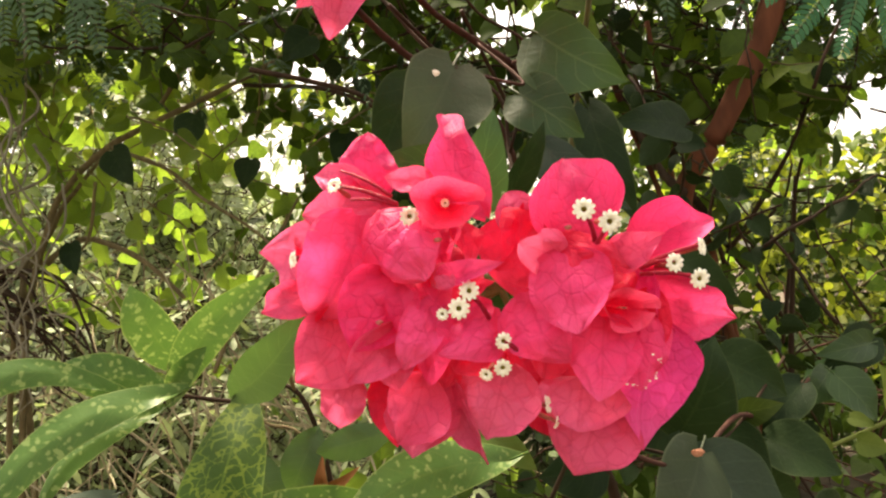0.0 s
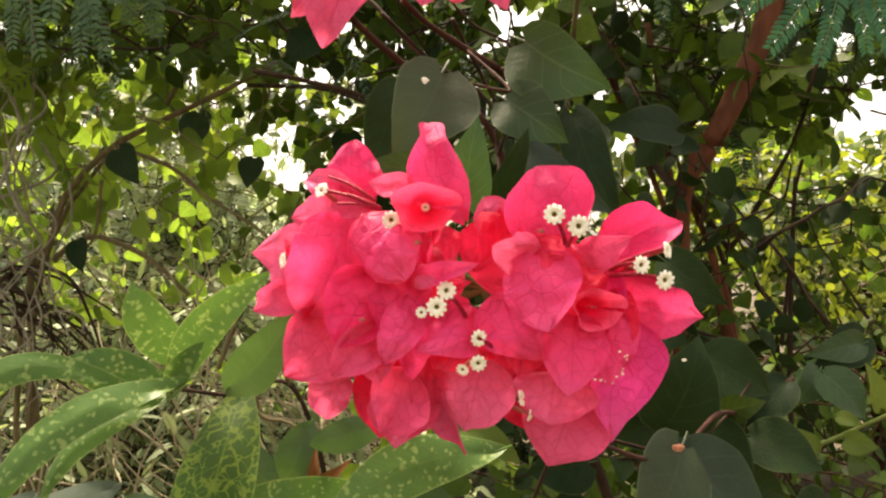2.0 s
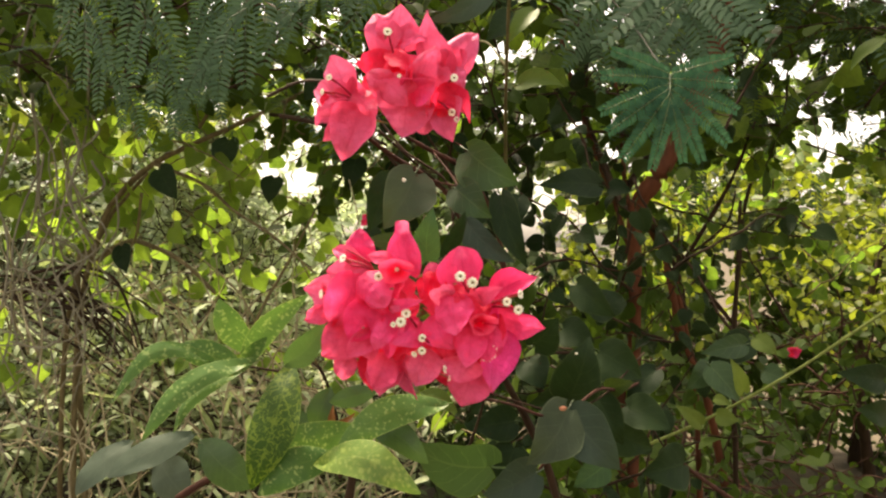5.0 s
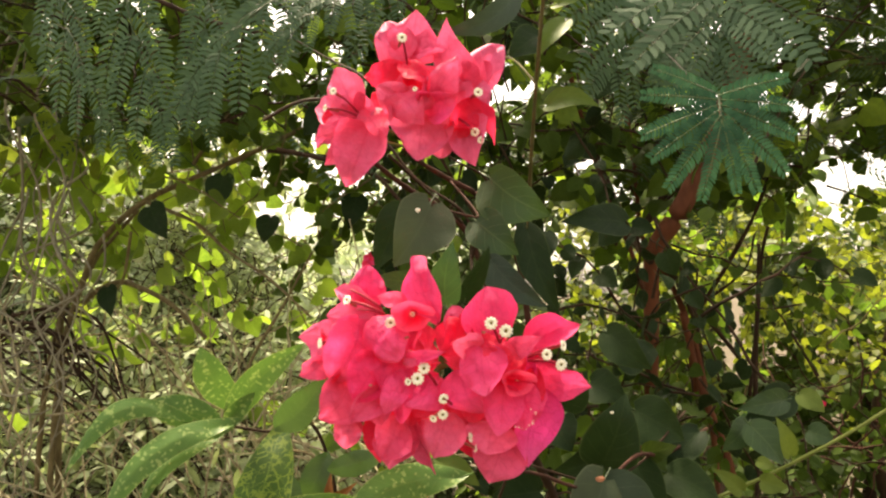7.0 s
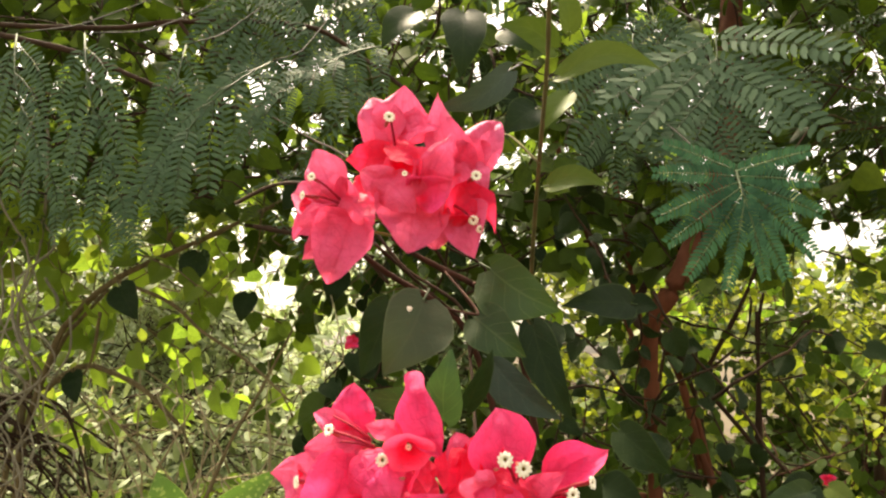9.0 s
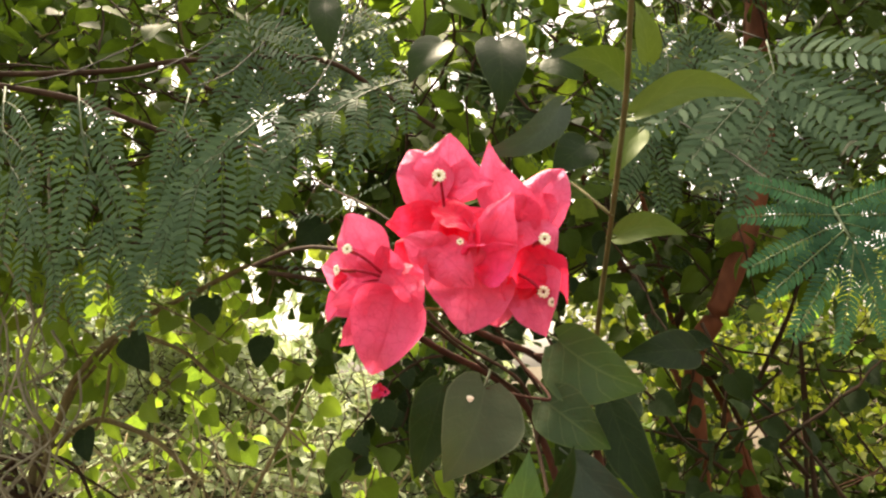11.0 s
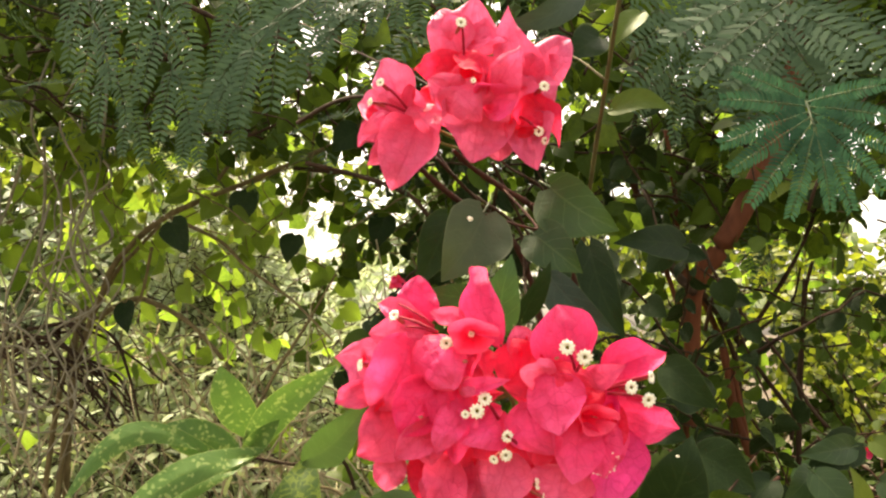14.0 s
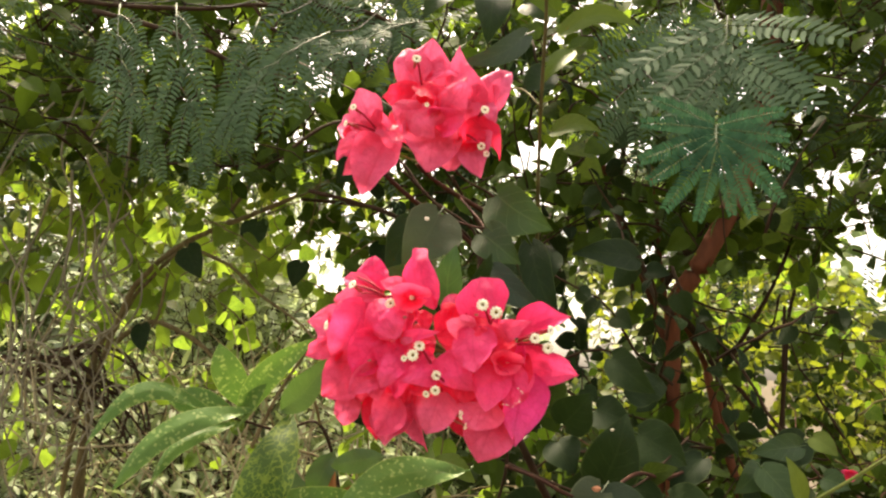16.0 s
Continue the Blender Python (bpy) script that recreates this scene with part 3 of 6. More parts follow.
def joined(name, template, mats):
    """Many leaves as one mesh: the template set at each of the 4x4 poses."""
    tv, tu, tf = template
    n = len(mats)
    M = np.array([[list(r) for r in m] for m in mats]).reshape(n, 4, 4)
    v = np.einsum("nij,kj->nki", M[:, :3, :3], tv) + M[:, None, :3, 3]
    faces = []
    for i in range(n):
        o = i * len(tv)
        faces += [tuple(o + q for q in f) for f in tf]
    return make_mesh(name, v.reshape(-1, 3).tolist(), faces, np.tile(tu, (n, 1)))


GAPS = ((-0.296, 0.126, 0.022, 0.027), (-0.250, 0.092, 0.033, 0.018), (0.515, 0.158, 0.036, 0.021), (0.580, 0.182, 0.034, 0.024), (0.05, 0.30, 0.04, 0.025), (0.372, -0.05, 0.012, 0.06))


def in_gap(p, grow=1.0):
    """True where the thicket stands open to the sky."""
    if p.y < 0.9:
        return False
    gx, gz = (p.x - 0.03) / (p.y + 0.08), (p.z - 1.42) / (p.y + 0.08)
    if gz > 0.0 and gx > -0.33 and noise.noise((gx * 26, gz * 26, 2.7)) > (0.485 if gx < 0.04 else 0.395 if gx < 0.30 else 0.57) + (0.06 if gz > 0.32 else 0.0):
        return True
    ragged = 1.0 + 1.1 * noise.noise((gx * 26, gz * 26, 0.3)) + 0.6 * noise.noise((gx * 70, gz * 70, 5.1))
    return any(((gx - a) / (c * grow)) ** 2 + ((gz - b) / (d * grow)) ** 2 < ragged for a, b, c, d in GAPS)


def clear_of_trunk(p):
    gx, gz = (p.x - 0.03) / (p.y + 0.08), (p.z - 1.42) / (p.y + 0.08)
    return not (0.11 < gz < 0.26 and abs(gx - 0.28 - 0.6 * max(0.0, gz - 0.08)) < 0.05)


def leaf_pose(p, direction, size, rng, up=0.9):
    """A leaf at p that points along direction and droops, its face more or less to the sky."""
    d = Vector(direction).normalized()
    n = Vector((rng.uniform(-0.7, 0.7), rng.uniform(-0.9, 0.5), up)).normalized()
    s = n.cross(d)
    if s.length < 0.05:
        s = Vector((1, 0, 0)).cross(d)
    s.normalize()
    n = d.cross(s)
    return Matrix.Translation(p) @ Matrix((d, s, n)).transposed().to_4x4() @ Matrix.Diagonal((size, size, size, 1))


def grow_twigs(rng, count, box, length, pull, spacing, size, droop=0.35, up=0.9, keep=None):
    """Twigs that wander through a box, and the poses of the leaves along them."""
    lines, poses = [], []
    (x0, x1), (y0, y1), (z0, z1) = box
    for _ in range(count):
        p = Vector((rng.uniform(x0, x1), rng.uniform(y0, y1), rng.uniform(z0, z1)))
        d = (Vector(pull) + Vector((rng.gauss(0, 0.7), rng.gauss(0, 0.5), rng.gauss(0, 0.5)))).normalized()
        line = [p.copy()]
        steps = max(3, int(rng.uniform(0.6, 1.2) * length / spacing))
        for k in range(steps):
            d = (d + Vector((rng.gauss(0, 0.22), rng.gauss(0, 0.22), rng.gauss(-0.03, 0.2)))).normalized()
            p = p + d * spacing
            if in_gap(p) or (keep and not keep(p)):
                break
            line.append(p.copy())
            side = Vector((-d.y, d.x, 0)) * (1 if k % 2 else -1) + Vector((rng.gauss(0, 0.4), rng.gauss(0, 0.4), rng.gauss(-droop, 0.35)))
            q = p + side.normalized() * size * 0.15
            if not in_gap(q, 1.0 + 0.5 * size):
                poses.append(leaf_pose(q, side, size * rng.uniform(0.65, 1.2), rng, up))
        if len(line) > 2:
            lines.append(line)
    return lines, poses


def twig_mesh(name, lines, r0, r1, sides=4):
    verts, faces = [], []
    for i, line in enumerate(lines):
        v, f = tube_data(line, r0, r1, sides, 0.1, i)
        o = len(verts)
        verts += v
        faces += [tuple(o + q for q in g) for g in f]
    return make_mesh(name, verts, faces)


def dress(owner, rng, template_kind, lines, poses, single, mass, twig_mat, r0=0.0025, r1=0.0012, singles=280):
    """Hangs twigs and leaves on a plant: the ones nearest the path as leaves of their own, the rest as one mass."""
    tpl = small_leaf(template_kind)
    crown = part("twig_mass", twig_mesh("twig_mass", lines, r0, r1), twig_mat, owner, (0, 0, 0), kind="stuff")
    poses = sorted(poses, key=lambda m: m.translation.y)
    near, rest = poses[:singles], poses[singles:]
    if near:
        fine = fine_leaf(template_kind)
        shared = make_mesh("leaf", fine[0].tolist(), fine[2], fine[1])
        for m in near:
            ob = part("leaf", shared, single, crown, m.translation)
            ob.rotation_mode = "QUATERNION"
            ob.rotation_quaternion = m.to_quaternion()
            ob.scale = m.to_scale()
    if rest:
        part("leaf_mass", joined("leaf_mass", tpl, rest), mass, owner, (0, 0, 0), kind="stuff")


def pinna_mesh(pts, f, length, n, rng, long=2.2, wide=0.33):
    """A side rib along pts with pairs of oblong round-tipped leaflets."""
    verts, uvs, faces = [], [], []
    tv, tf = tube_data(pts[::3] if len(pts) > 6 else pts, 0.0006, 0.0003, 4, 0.0, 1)
    o = pts[0]
    verts += [q - o for q in tv]
    uvs += [(0.5, 0.5)] * len(tv)
    faces += tf
    for i in range(1, n + 1):
        w = (pts[i] - pts[i - 1]).normalized()
        side = f.cross(w).normalized()
        ll = length / n * long * (0.45 + 0.65 * math.sin(math.pi * min(1.0, 0.18 + 0.72 * i / n)))
        lw = length / n * wide
        for g in (-1, 1):
            out = (side * g + w * 0.30 + Vector((0, 0, -0.10)) + f * rng.uniform(-0.12, 0.2)).normalized()
            tip = (out + w * 0.5).normalized()
            q = pts[i] - o
            k0 = len(verts)
            m = q + out * ll * 0.6
            verts += [q, q + out * ll * 0.2 + w * lw * 0.9, m + w * lw, m + tip * ll * 0.34 + w * lw * 0.5, m + tip * ll * 0.4, m + tip * ll * 0.3 - w * lw * 0.7, m - w * lw * 0.9, q + out * ll * 0.2 - w * lw * 0.9]
            uvs += [(0, 0.5), (0.2, 1), (0.6, 1), (0.9, 0.8), (1, 0.5), (0.9, 0.2), (0.6, 0), (0.2, 0)]
            faces.append(tuple(range(k0, k0 + 8)))
    return make_mesh("pinna", verts, faces, uvs, False, [1] * len(tf) + [0] * (len(faces) - len(tf)))


def frond(parent, base, tip, reach, pairs, spread, droop):
    """A feathery compound leaf: a midrib, and pairs of side ribs each set with many small leaflets."""
    b, e = Vector(base), Vector(tip)
    axis = e - b
    a = axis.normalized()
    f = turned(axis, blade_rng.uniform(-25, 25))
    s = f.cross(a)
    line = [b + axis * t + f * (0.10 * axis.length * math.sin(math.pi * t)) for t in (0, 0.15, 0.3, 0.45, 0.6, 0.75, 0.9, 1.0)]
    v, fc = tube_data(line, 0.0010, 0.0006, 5, 0.05, 3)
    arch = Vector((b.x * 1.1, 1.1, 2.42))
    v2, f2 = tube_data(smooth_line([arch, (b.x * 1.05, 1.0, b.z * 0.5 + 1.2), (b.x, b.y * 0.5 + 0.45, b.z + 0.10), b], 5), 0.0013, 0.0007, 6, 0.1, 4)
    part("twig", make_mesh("twig", [q - arch for q in v2], f2), DARKTWIG, parent, arch)
    rib = part("frond", make_mesh("frond", [q - b for q in v], fc), FRIB, parent, b, "feathery blue-green compound leaf")
    for k in range(pairs):
        t = 0.12 + 0.88 * k / max(1, pairs - 1)
        o = b + axis * t + f * (0.10 * axis.length * math.sin(math.pi * t))
        for sgn in (-1, 1):
            ang = spread * (1.15 - 0.75 * t) + blade_rng.uniform(-0.1, 0.1)
            L = reach * (0.72 + 0.38 * math.sin(math.pi * min(1, 0.25 + 0.7 * t))) * blade_rng.uniform(0.85, 1.1)
            d0 = (a * math.cos(ang) + s * sgn * math.sin(ang) + f * blade_rng.uniform(-0.15, 0.25)).normalized()
            pts, n = [], 13
            p, d = o.copy(), d0
            for i in range(n + 1):
                pts.append(p.copy())
                d = (d + Vector((0, 0, -1)) * droop * 0.9 / n).normalized()
                p = p + d * L / n
            part("pinna", pinna_mesh(pts, f, L, n, blade_rng), [FERN, FRIB], rib, o)
    return rib


def fan_frond(parent, hub, reach, pairs, lean):
    """A compound leaf that points at the viewer, its side ribs spread like the ribs of a fan."""
    h = Vector(hub)
    back = h + Vector((0.008, 0.030, 0.026))
    f = Vector((lean, -1, -0.10)).normalized()
    down = Vector((0, 0, -1))
    down = (down - f * down.dot(f)).normalized()
    s = f.cross(down)
    arch = Vector((h.x * 1.1, 1.1, 2.42))
    v2, f2 = tube_data(smooth_line([arch, (h.x * 1.05, 0.95, 1.95), (h.x + 0.02, 0.55, h.z + 0.10), back], 5), 0.0013, 0.0007, 6, 0.1, 4)
    part("twig", make_mesh("twig", [q - arch for q in v2], f2), DARKTWIG, parent, arch)
    v, fc = tube_data([back, (back + h) / 2, h], 0.0009, 0.0006, 6, 0.05, 3)
    rib = part("frond", make_mesh("frond", [q - back for q in v], fc), FRIB, parent, back, "feathery blue-green compound leaf spread like a fan")
    for k in range(pairs):
        t = k / (pairs - 1)
        o = back + (h - back) * t
        for sgn in (-1, 1):
            ang = radians(112 - 98 * t) + blade_rng.uniform(-0.06, 0.06)
            L = reach * (0.86 + 0.14 * math.sin(math.pi * t)) * blade_rng.uniform(0.94, 1.06)
            d = (down * math.cos(ang) + s * sgn * math.sin(ang) + f * 0.10).normalized()
            pts, n, p = [], 22, o.copy()
            for i in range(n + 1):
                pts.append(p.copy())
                d = (d + Vector((0, 0, -1)) * 0.10 / n - f * 0.25 / n).normalized()
                p = p + d * L / n
            part("pinna", pinna_mesh(pts, f, L, n, blade_rng, 2.8, 0.46), [TEAL, PALERIB], rib, o)
    return rib


# ---------------- ground ----------------
def ground():
    n = 60
    verts, faces = [], []
    for i in range(n + 1):
        for j in range(n + 1):
            x, y = (2 * i / n - 1), (2 * j / n - 1)
            x, y = x * abs(x) ** 1.5 * 400, y * abs(y) ** 1.5 * 400 + 1.0
            verts.append((x, y, 0.05 * noise.noise((x * 0.7, y * 0.7, 0)) - 0.03))
    for i in range(n):
        for j in range(n):
            k = i * (n + 1) + j
            faces.append((k, k + n + 1, k + n + 2, k + 1))
    ob = new("ground", make_mesh("ground", verts, faces))
    ob.data.materials.append(SOIL)
    tagged(ob, "bare brown garden soil with leaf litter", "ground", kind="structure")


ground()

# ---------------- bougainvillea with its two flower clusters ----------------
boug = thing("bougainvillea", (0.25, 0.75, 0.0), "bougainvillea shrub with rose-pink bracts and dark leaves", "shrub")
low_root = smooth_line([(0.25, 0.75, -0.02), (0.24, 0.76, 0.6), (0.16, 0.66, 1.1), (0.05, 0.47, 1.36)])
v, f = tube_data(low_root, 0.009, 0.003, 8, 0.1, 5)
bl = part("main_stem", make_mesh("main_stem", [q - Vector((0.25, 0.75, 0)) for q in v], f), BARK, boug, (0.25, 0.75, 0))


def cluster_core(name, centre, ends, root, label):
    """The forked stalks inside a flower cluster."""
    verts, faces = [], []
    for i, e in enumerate(ends):
        mid = (Vector(root) + Vector(e)) / 2 + Vector((0, 0.01, 0))
        v, f = tube_data(smooth_line([root, mid, e], 4), 0.0016, 0.0008, 6, 0.1, i)
        o = len(verts)
        verts += [q - Vector(centre) for q in v]
        faces += [tuple(o + k for k in g) for g in f]
    return part(name, make_mesh(name, verts, faces), GSTEM, boug, centre, label)


low = cluster_core("flower_head", (0.015, 0.262, 1.39), [(-0.05, 0.262, 1.40), (-0.03, 0.26, 1.42), (0.04, 0.258, 1.41), (0.07, 0.258, 1.395), (0.0, 0.262, 1.375), (0.03, 0.262, 1.36), (0.02, 0.262, 1.42), (-0.03, 0.265, 1.37)], (0.02, 0.285, 1.385), "full rose-pink flower cluster with cream flowers")
up = cluster_core("flower_head", (-0.005, 0.335, 1.56), [(-0.05, 0.342, 1.55), (-0.03, 0.336, 1.53), (0.0, 0.33, 1.57), (0.03, 0.334, 1.555), (0.03, 0.332, 1.53), (0.0, 0.334, 1.54)], (0.005, 0.36, 1.53), "smaller paler pink flower cluster with cream flowers")
# Filler bracts behind, the darkness of the gaps put into their red.
bract(low, (-0.0311, 0.2720, 1.4022), (-0.0489, 0.2680, 1.3820), 0.0387, 1, 1, 0, 0.1, 0.05, 0, 0)
bract(low, (-0.0221, 0.2720, 1.3814), (-0.0309, 0.2680, 1.3524), 0.0410, 1, 1, 0, 0.1, 0.05, 0, 0)
bract(low, (-0.0034, 0.2720, 1.4019), (-0.0079, 0.2680, 1.3726), 0.0341, 1, 1, 0, 0.1, 0.05, 0, 0)
bract(low, (0.0055, 0.2720, 1.3720), (0.0008, 0.2680, 1.3432), 0.0341, 1, 1, 0, 0.1, 0.05, 0, 0)
bract(low, (0.0333, 0.2700, 1.4107), (0.0261, 0.2660, 1.3816), 0.0384, 1, 1, 0, 0.1, 0.05, 0, 0)
bract(low, (0.0375, 0.2700, 1.3811), (0.0369, 0.2660, 1.3457), 0.0429, 1, 1, 0, 0.1, 0.05, 0, 0)
bract(low, (0.0625, 0.2700, 1.3945), (0.0592, 0.2660, 1.3501), 0.0384, 1, 1, 0, 0.1, 0.05, 0, 0)
bract(low, (-0.0266, 0.2600, 1.4183), (-0.0285, 0.2650, 1.4428), 0.0195, 0, 1, 8, 0.18, 0.06, 0, 0.05)
bract(low, (-0.0195, 0.2570, 1.4159), (-0.0497, 0.2660, 1.4301), 0.0146, 4, 0, -15, 0.25, 0.05, 0, 0)
bract(low, (-0.0231, 0.2520, 1.4143), (-0.0499, 0.2580, 1.4128), 0.0168, 4, 1, 20, 0.2, 0.08, 0, 0.1)
bract(low, (-0.0309, 0.2580, 1.3959), (-0.0683, 0.2690, 1.4008), 0.0249, 4, 0, -20, 0.15, 0.06, 0, -0.05)
bract(low, (-0.0464, 0.2580, 1.3873), (-0.0654, 0.2620, 1.3782), 0.0132, 2, 0, 0, 0.2, 0.05, 0, 0)
bract(low, (-0.0295, 0.2460, 1.4122), (-0.0431, 0.2440, 1.3759), 0.0311, 0, 1, -18, 0.16, 0.1, 0, 0.05)
bract(low, (-0.0233, 0.2400, 1.4126), (-0.0052, 0.2300, 1.3911), 0.0256, 0, 1, 14, -0.12, 0.16, 0, 0)
bract(low, (-0.0173, 0.2400, 1.3925), (-0.0303, 0.2340, 1.3690), 0.0242, 0, 1, -10, -0.14, 0.16, 0, 0)
bract(low, (-0.0117, 0.2410, 1.3924), (-0.0050, 0.2360, 1.3575), 0.0186, 0, 1, 16, -0.2, 0.14, 0, 0.1)
bract(low, (-0.0172, 0.2380, 1.3764), (-0.0312, 0.2320, 1.3590), 0.0156, 2, 1, -22, 0.15, 0.1, 0, 0)
bract(low, (-0.0165, 0.2400, 1.3701), (-0.0169, 0.2350, 1.3568), 0.0173, 2, 1, 10, -0.16, 0.12, 0, 0)
bract(low, (-0.0047, 0.2360, 1.3846), (-0.0135, 0.2320, 1.3629), 0.0139, 0, 1, -14, -0.2, 0.14, 0, 0)
bract(low, (-0.0347, 0.2520, 1.3770), (-0.0512, 0.2500, 1.3556), 0.0238, 2, 1, -12, 0.14, 0.08, 0, 0.08)
bract(low, (-0.0352, 0.2580, 1.3561), (-0.0385, 0.2560, 1.3391), 0.0152, 2, 1, 0, 0.16, 0.06, 0, 0)
bract(low, (-0.0082, 0.2480, 1.3583), (-0.0167, 0.2460, 1.3353), 0.0201, 2, 0, -14, 0.22, 0.1, 0, 0.05)
bract(low, (-0.0037, 0.2560, 1.3524), (-0.0131, 0.2540, 1.3292), 0.0237, 4, 0, 8, 0.15, 0.06, 0, 0)
bract(low, (-0.0208, 0.2620, 1.3579), (-0.0182, 0.2600, 1.3318), 0.0176, 1, 0, 0, 0.15, 0.06, 0, 0)
bract(low, (0.0003, 0.2520, 1.3575), (0.0124, 0.2500, 1.3278), 0.0127, 4, 0, 24, 0.42, 0.05, 0, 0)
bract(low, (0.0196, 0.2460, 1.3623), (0.0117, 0.2440, 1.3383), 0.0253, 2, 0, 6, 0.12, 0.1, 0, 0)
bract(low, (0.0021, 0.2540, 1.3765), (-0.0017, 0.2500, 1.3536), 0.0179, 1, 1, 0, 0.2, 0.06, 0, 0)
bract(low, (0.0149, 0.2400, 1.3817), (-0.0027, 0.2300, 1.3664), 0.0168, 0, 0, 18, -0.24, 0.14, 0, 0.12)
bract(low, (0.0130, 0.2460, 1.3752), (0.0032, 0.2400, 1.3593), 0.0181, 1, 1, 10, -0.2, 0.12, 0, 0)
bract(low, (-0.0022, 0.2360, 1.3876), (0.0168, 0.2300, 1.3968), 0.0079, 0, 0, -25, 0.25, 0.1, 0, 0)
bract(low, (0.0269, 0.2400, 1.3657), (0.0191, 0.2340, 1.3902), 0.0093, 1, 0, 30, 0.35, 0.08, 0, -0.25)
bract(low, (0.0041, 0.2400, 1.3811), (0.0155, 0.2360, 1.3901), 0.0069, 1, 0, -20, 0.3, 0.08, 0, 0.2)
bract(low, (0.0254, 0.2360, 1.3864), (0.0357, 0.2290, 1.3648), 0.0237, 0, 1, 12, -0.14, 0.16, 0, -0.05)
bract(low, (0.0363, 0.2320, 1.3989), (0.0399, 0.2240, 1.3740), 0.0248, 0, 1, 4, -0.16, 0.18, 0, 0)
bract(low, (-0.0012, 0.2460, 1.4087), (-0.0040, 0.2400, 1.3883), 0.0152, 0, 0, 20, 0.2, 0.08, 0, 0)
bract(low, (0.0038, 0.2500, 1.4087), (0.0080, 0.2460, 1.3940), 0.0105, 1, 0, -20, 0.2, 0.08, 0, 0)
bract(low, (-0.0046, 0.2360, 1.3957), (0.0027, 0.2320, 1.3879), 0.0091, 2, 1, 0, -0.2, 0.1, 0, 0)
bract(low, (0.0134, 0.2460, 1.4111), (0.0024, 0.2540, 1.4505), 0.0190, 0, 3, -6, 0.22, 0.05, 0.12, 0.1)
bract(low, (-0.0037, 0.2400, 1.4186), (-0.0199, 0.2460, 1.4244), 0.0095, 2, 0, 20, 0.2, 0.1, 0, 0)
bract(low, (-0.0177, 0.2440, 1.4131), (-0.0008, 0.2400, 1.4026), 0.0082, 0, 1, 0, 0.2, 0.1, 0, 0)
bract(low, (0.0260, 0.2520, 1.4063), (0.0206, 0.2540, 1.4201), 0.0128, 4, 1, -12, 0.2, 0.06, 0, 0)
bract(low, (0.0333, 0.2500, 1.4059), (0.0300, 0.2520, 1.4191), 0.0174, 1, 1, 12, 0.2, 0.06, 0, 0)
bract(low, (0.0249, 0.2460, 1.4126), (0.0155, 0.2380, 1.3936), 0.0164, 1, 1, -24, 0.25, 0.1, 0, 0.1)
bract(low, (0.0382, 0.2400, 1.3961), (0.0208, 0.2280, 1.4034), 0.0151, 2, 1, -14, 0.18, 0.12, 0, 0)
bract(low, (0.0463, 0.2440, 1.4004), (0.0406, 0.2540, 1.4317), 0.0278, 0, 0, -6, 0.16, 0.06, 0.08, 0)
bract(low, (0.0366, 0.2360, 1.4053), (0.0424, 0.2260, 1.3841), 0.0165, 1, 1, 10, -0.26, 0.14, 0, 0)
bract(low, (0.0355, 0.2340, 1.4024), (0.0562, 0.2280, 1.3971), 0.0094, 1, 0, -20, -0.2, 0.12, 0, 0)
bract(low, (0.0544, 0.2400, 1.3944), (0.0678, 0.2340, 1.4048), 0.0109, 2, 0, -18, 0.2, 0.1, 0, 0)
bract(low, (0.0623, 0.2520, 1.3971), (0.0953, 0.2580, 1.4108), 0.0198, 0, 2, -10, 0.24, 0.05, -0.1, 0.08)
bract(low, (0.0633, 0.2480, 1.3897), (0.0981, 0.2560, 1.3756), 0.0213, 0, 0, 14, 0.2, 0.1, 0.1, -0.1)
bract(low, (0.0626, 0.2460, 1.3925), (0.0666, 0.2420, 1.3733), 0.0120, 3, 0, 25, 0.3, 0.08, 0, 0)
bract(low, (0.0586, 0.2440, 1.3947), (0.0436, 0.2380, 1.3841), 0.0164, 1, 1, 0, 0.2, 0.06, 0, 0)
bract(low, (0.0486, 0.2340, 1.3785), (0.0473, 0.2300, 1.3532), 0.0209, 0, 1, 0, -0.16, 0.14, 0, 0)
bract(low, (0.0611, 0.2380, 1.3799), (0.0590, 0.2340, 1.3555), 0.0184, 0, 1, 14, -0.2, 0.14, 0, 0)
bract(low, (0.0698, 0.2480, 1.3746), (0.0611, 0.2460, 1.3347), 0.0234, 3, 0, -16, 0.16, 0.08, 0.1, -0.06)
bract(low, (0.0653, 0.2420, 1.3866), (0.0657, 0.2400, 1.3655), 0.0123, 1, 1, 20, 0.2, 0.1, 0, 0)
bract(low, (0.0437, 0.2420, 1.3579), (0.0401, 0.2380, 1.3418), 0.0269, 2, 1, 0, -0.1, 0.12, 0, 0)
bract(low, (0.0496, 0.2500, 1.3484), (0.0418, 0.2480, 1.3237), 0.0274, 2, 0, -6, 0.12, 0.08, 0, 0)
bract(low, (0.0299, 0.2560, 1.3553), (0.0334, 0.2540, 1.3368), 0.0172, 1, 1, 0, 0.15, 0.06, 0, 0)
bract(low, (0.0341, 0.2500, 1.3767), (0.0316, 0.2460, 1.3564), 0.0189, 1, 1, 0, 0.15, 0.06, 0, 0)
bract(low, (0.0547, 0.2560, 1.3651), (0.0574, 0.2540, 1.3397), 0.0151, 1, 1, 0, 0.15, 0.06, 0, 0)
bract(up, (-0.0147, 0.3500, 1.5716), (-0.0181, 0.3480, 1.5422), 0.0519, 1, 1, 0, 0.1, 0.05, 0, 0)
bract(up, (0.0102, 0.3500, 1.5713), (0.0136, 0.3480, 1.5418), 0.0415, 1, 1, 0, 0.1, 0.05, 0, 0)
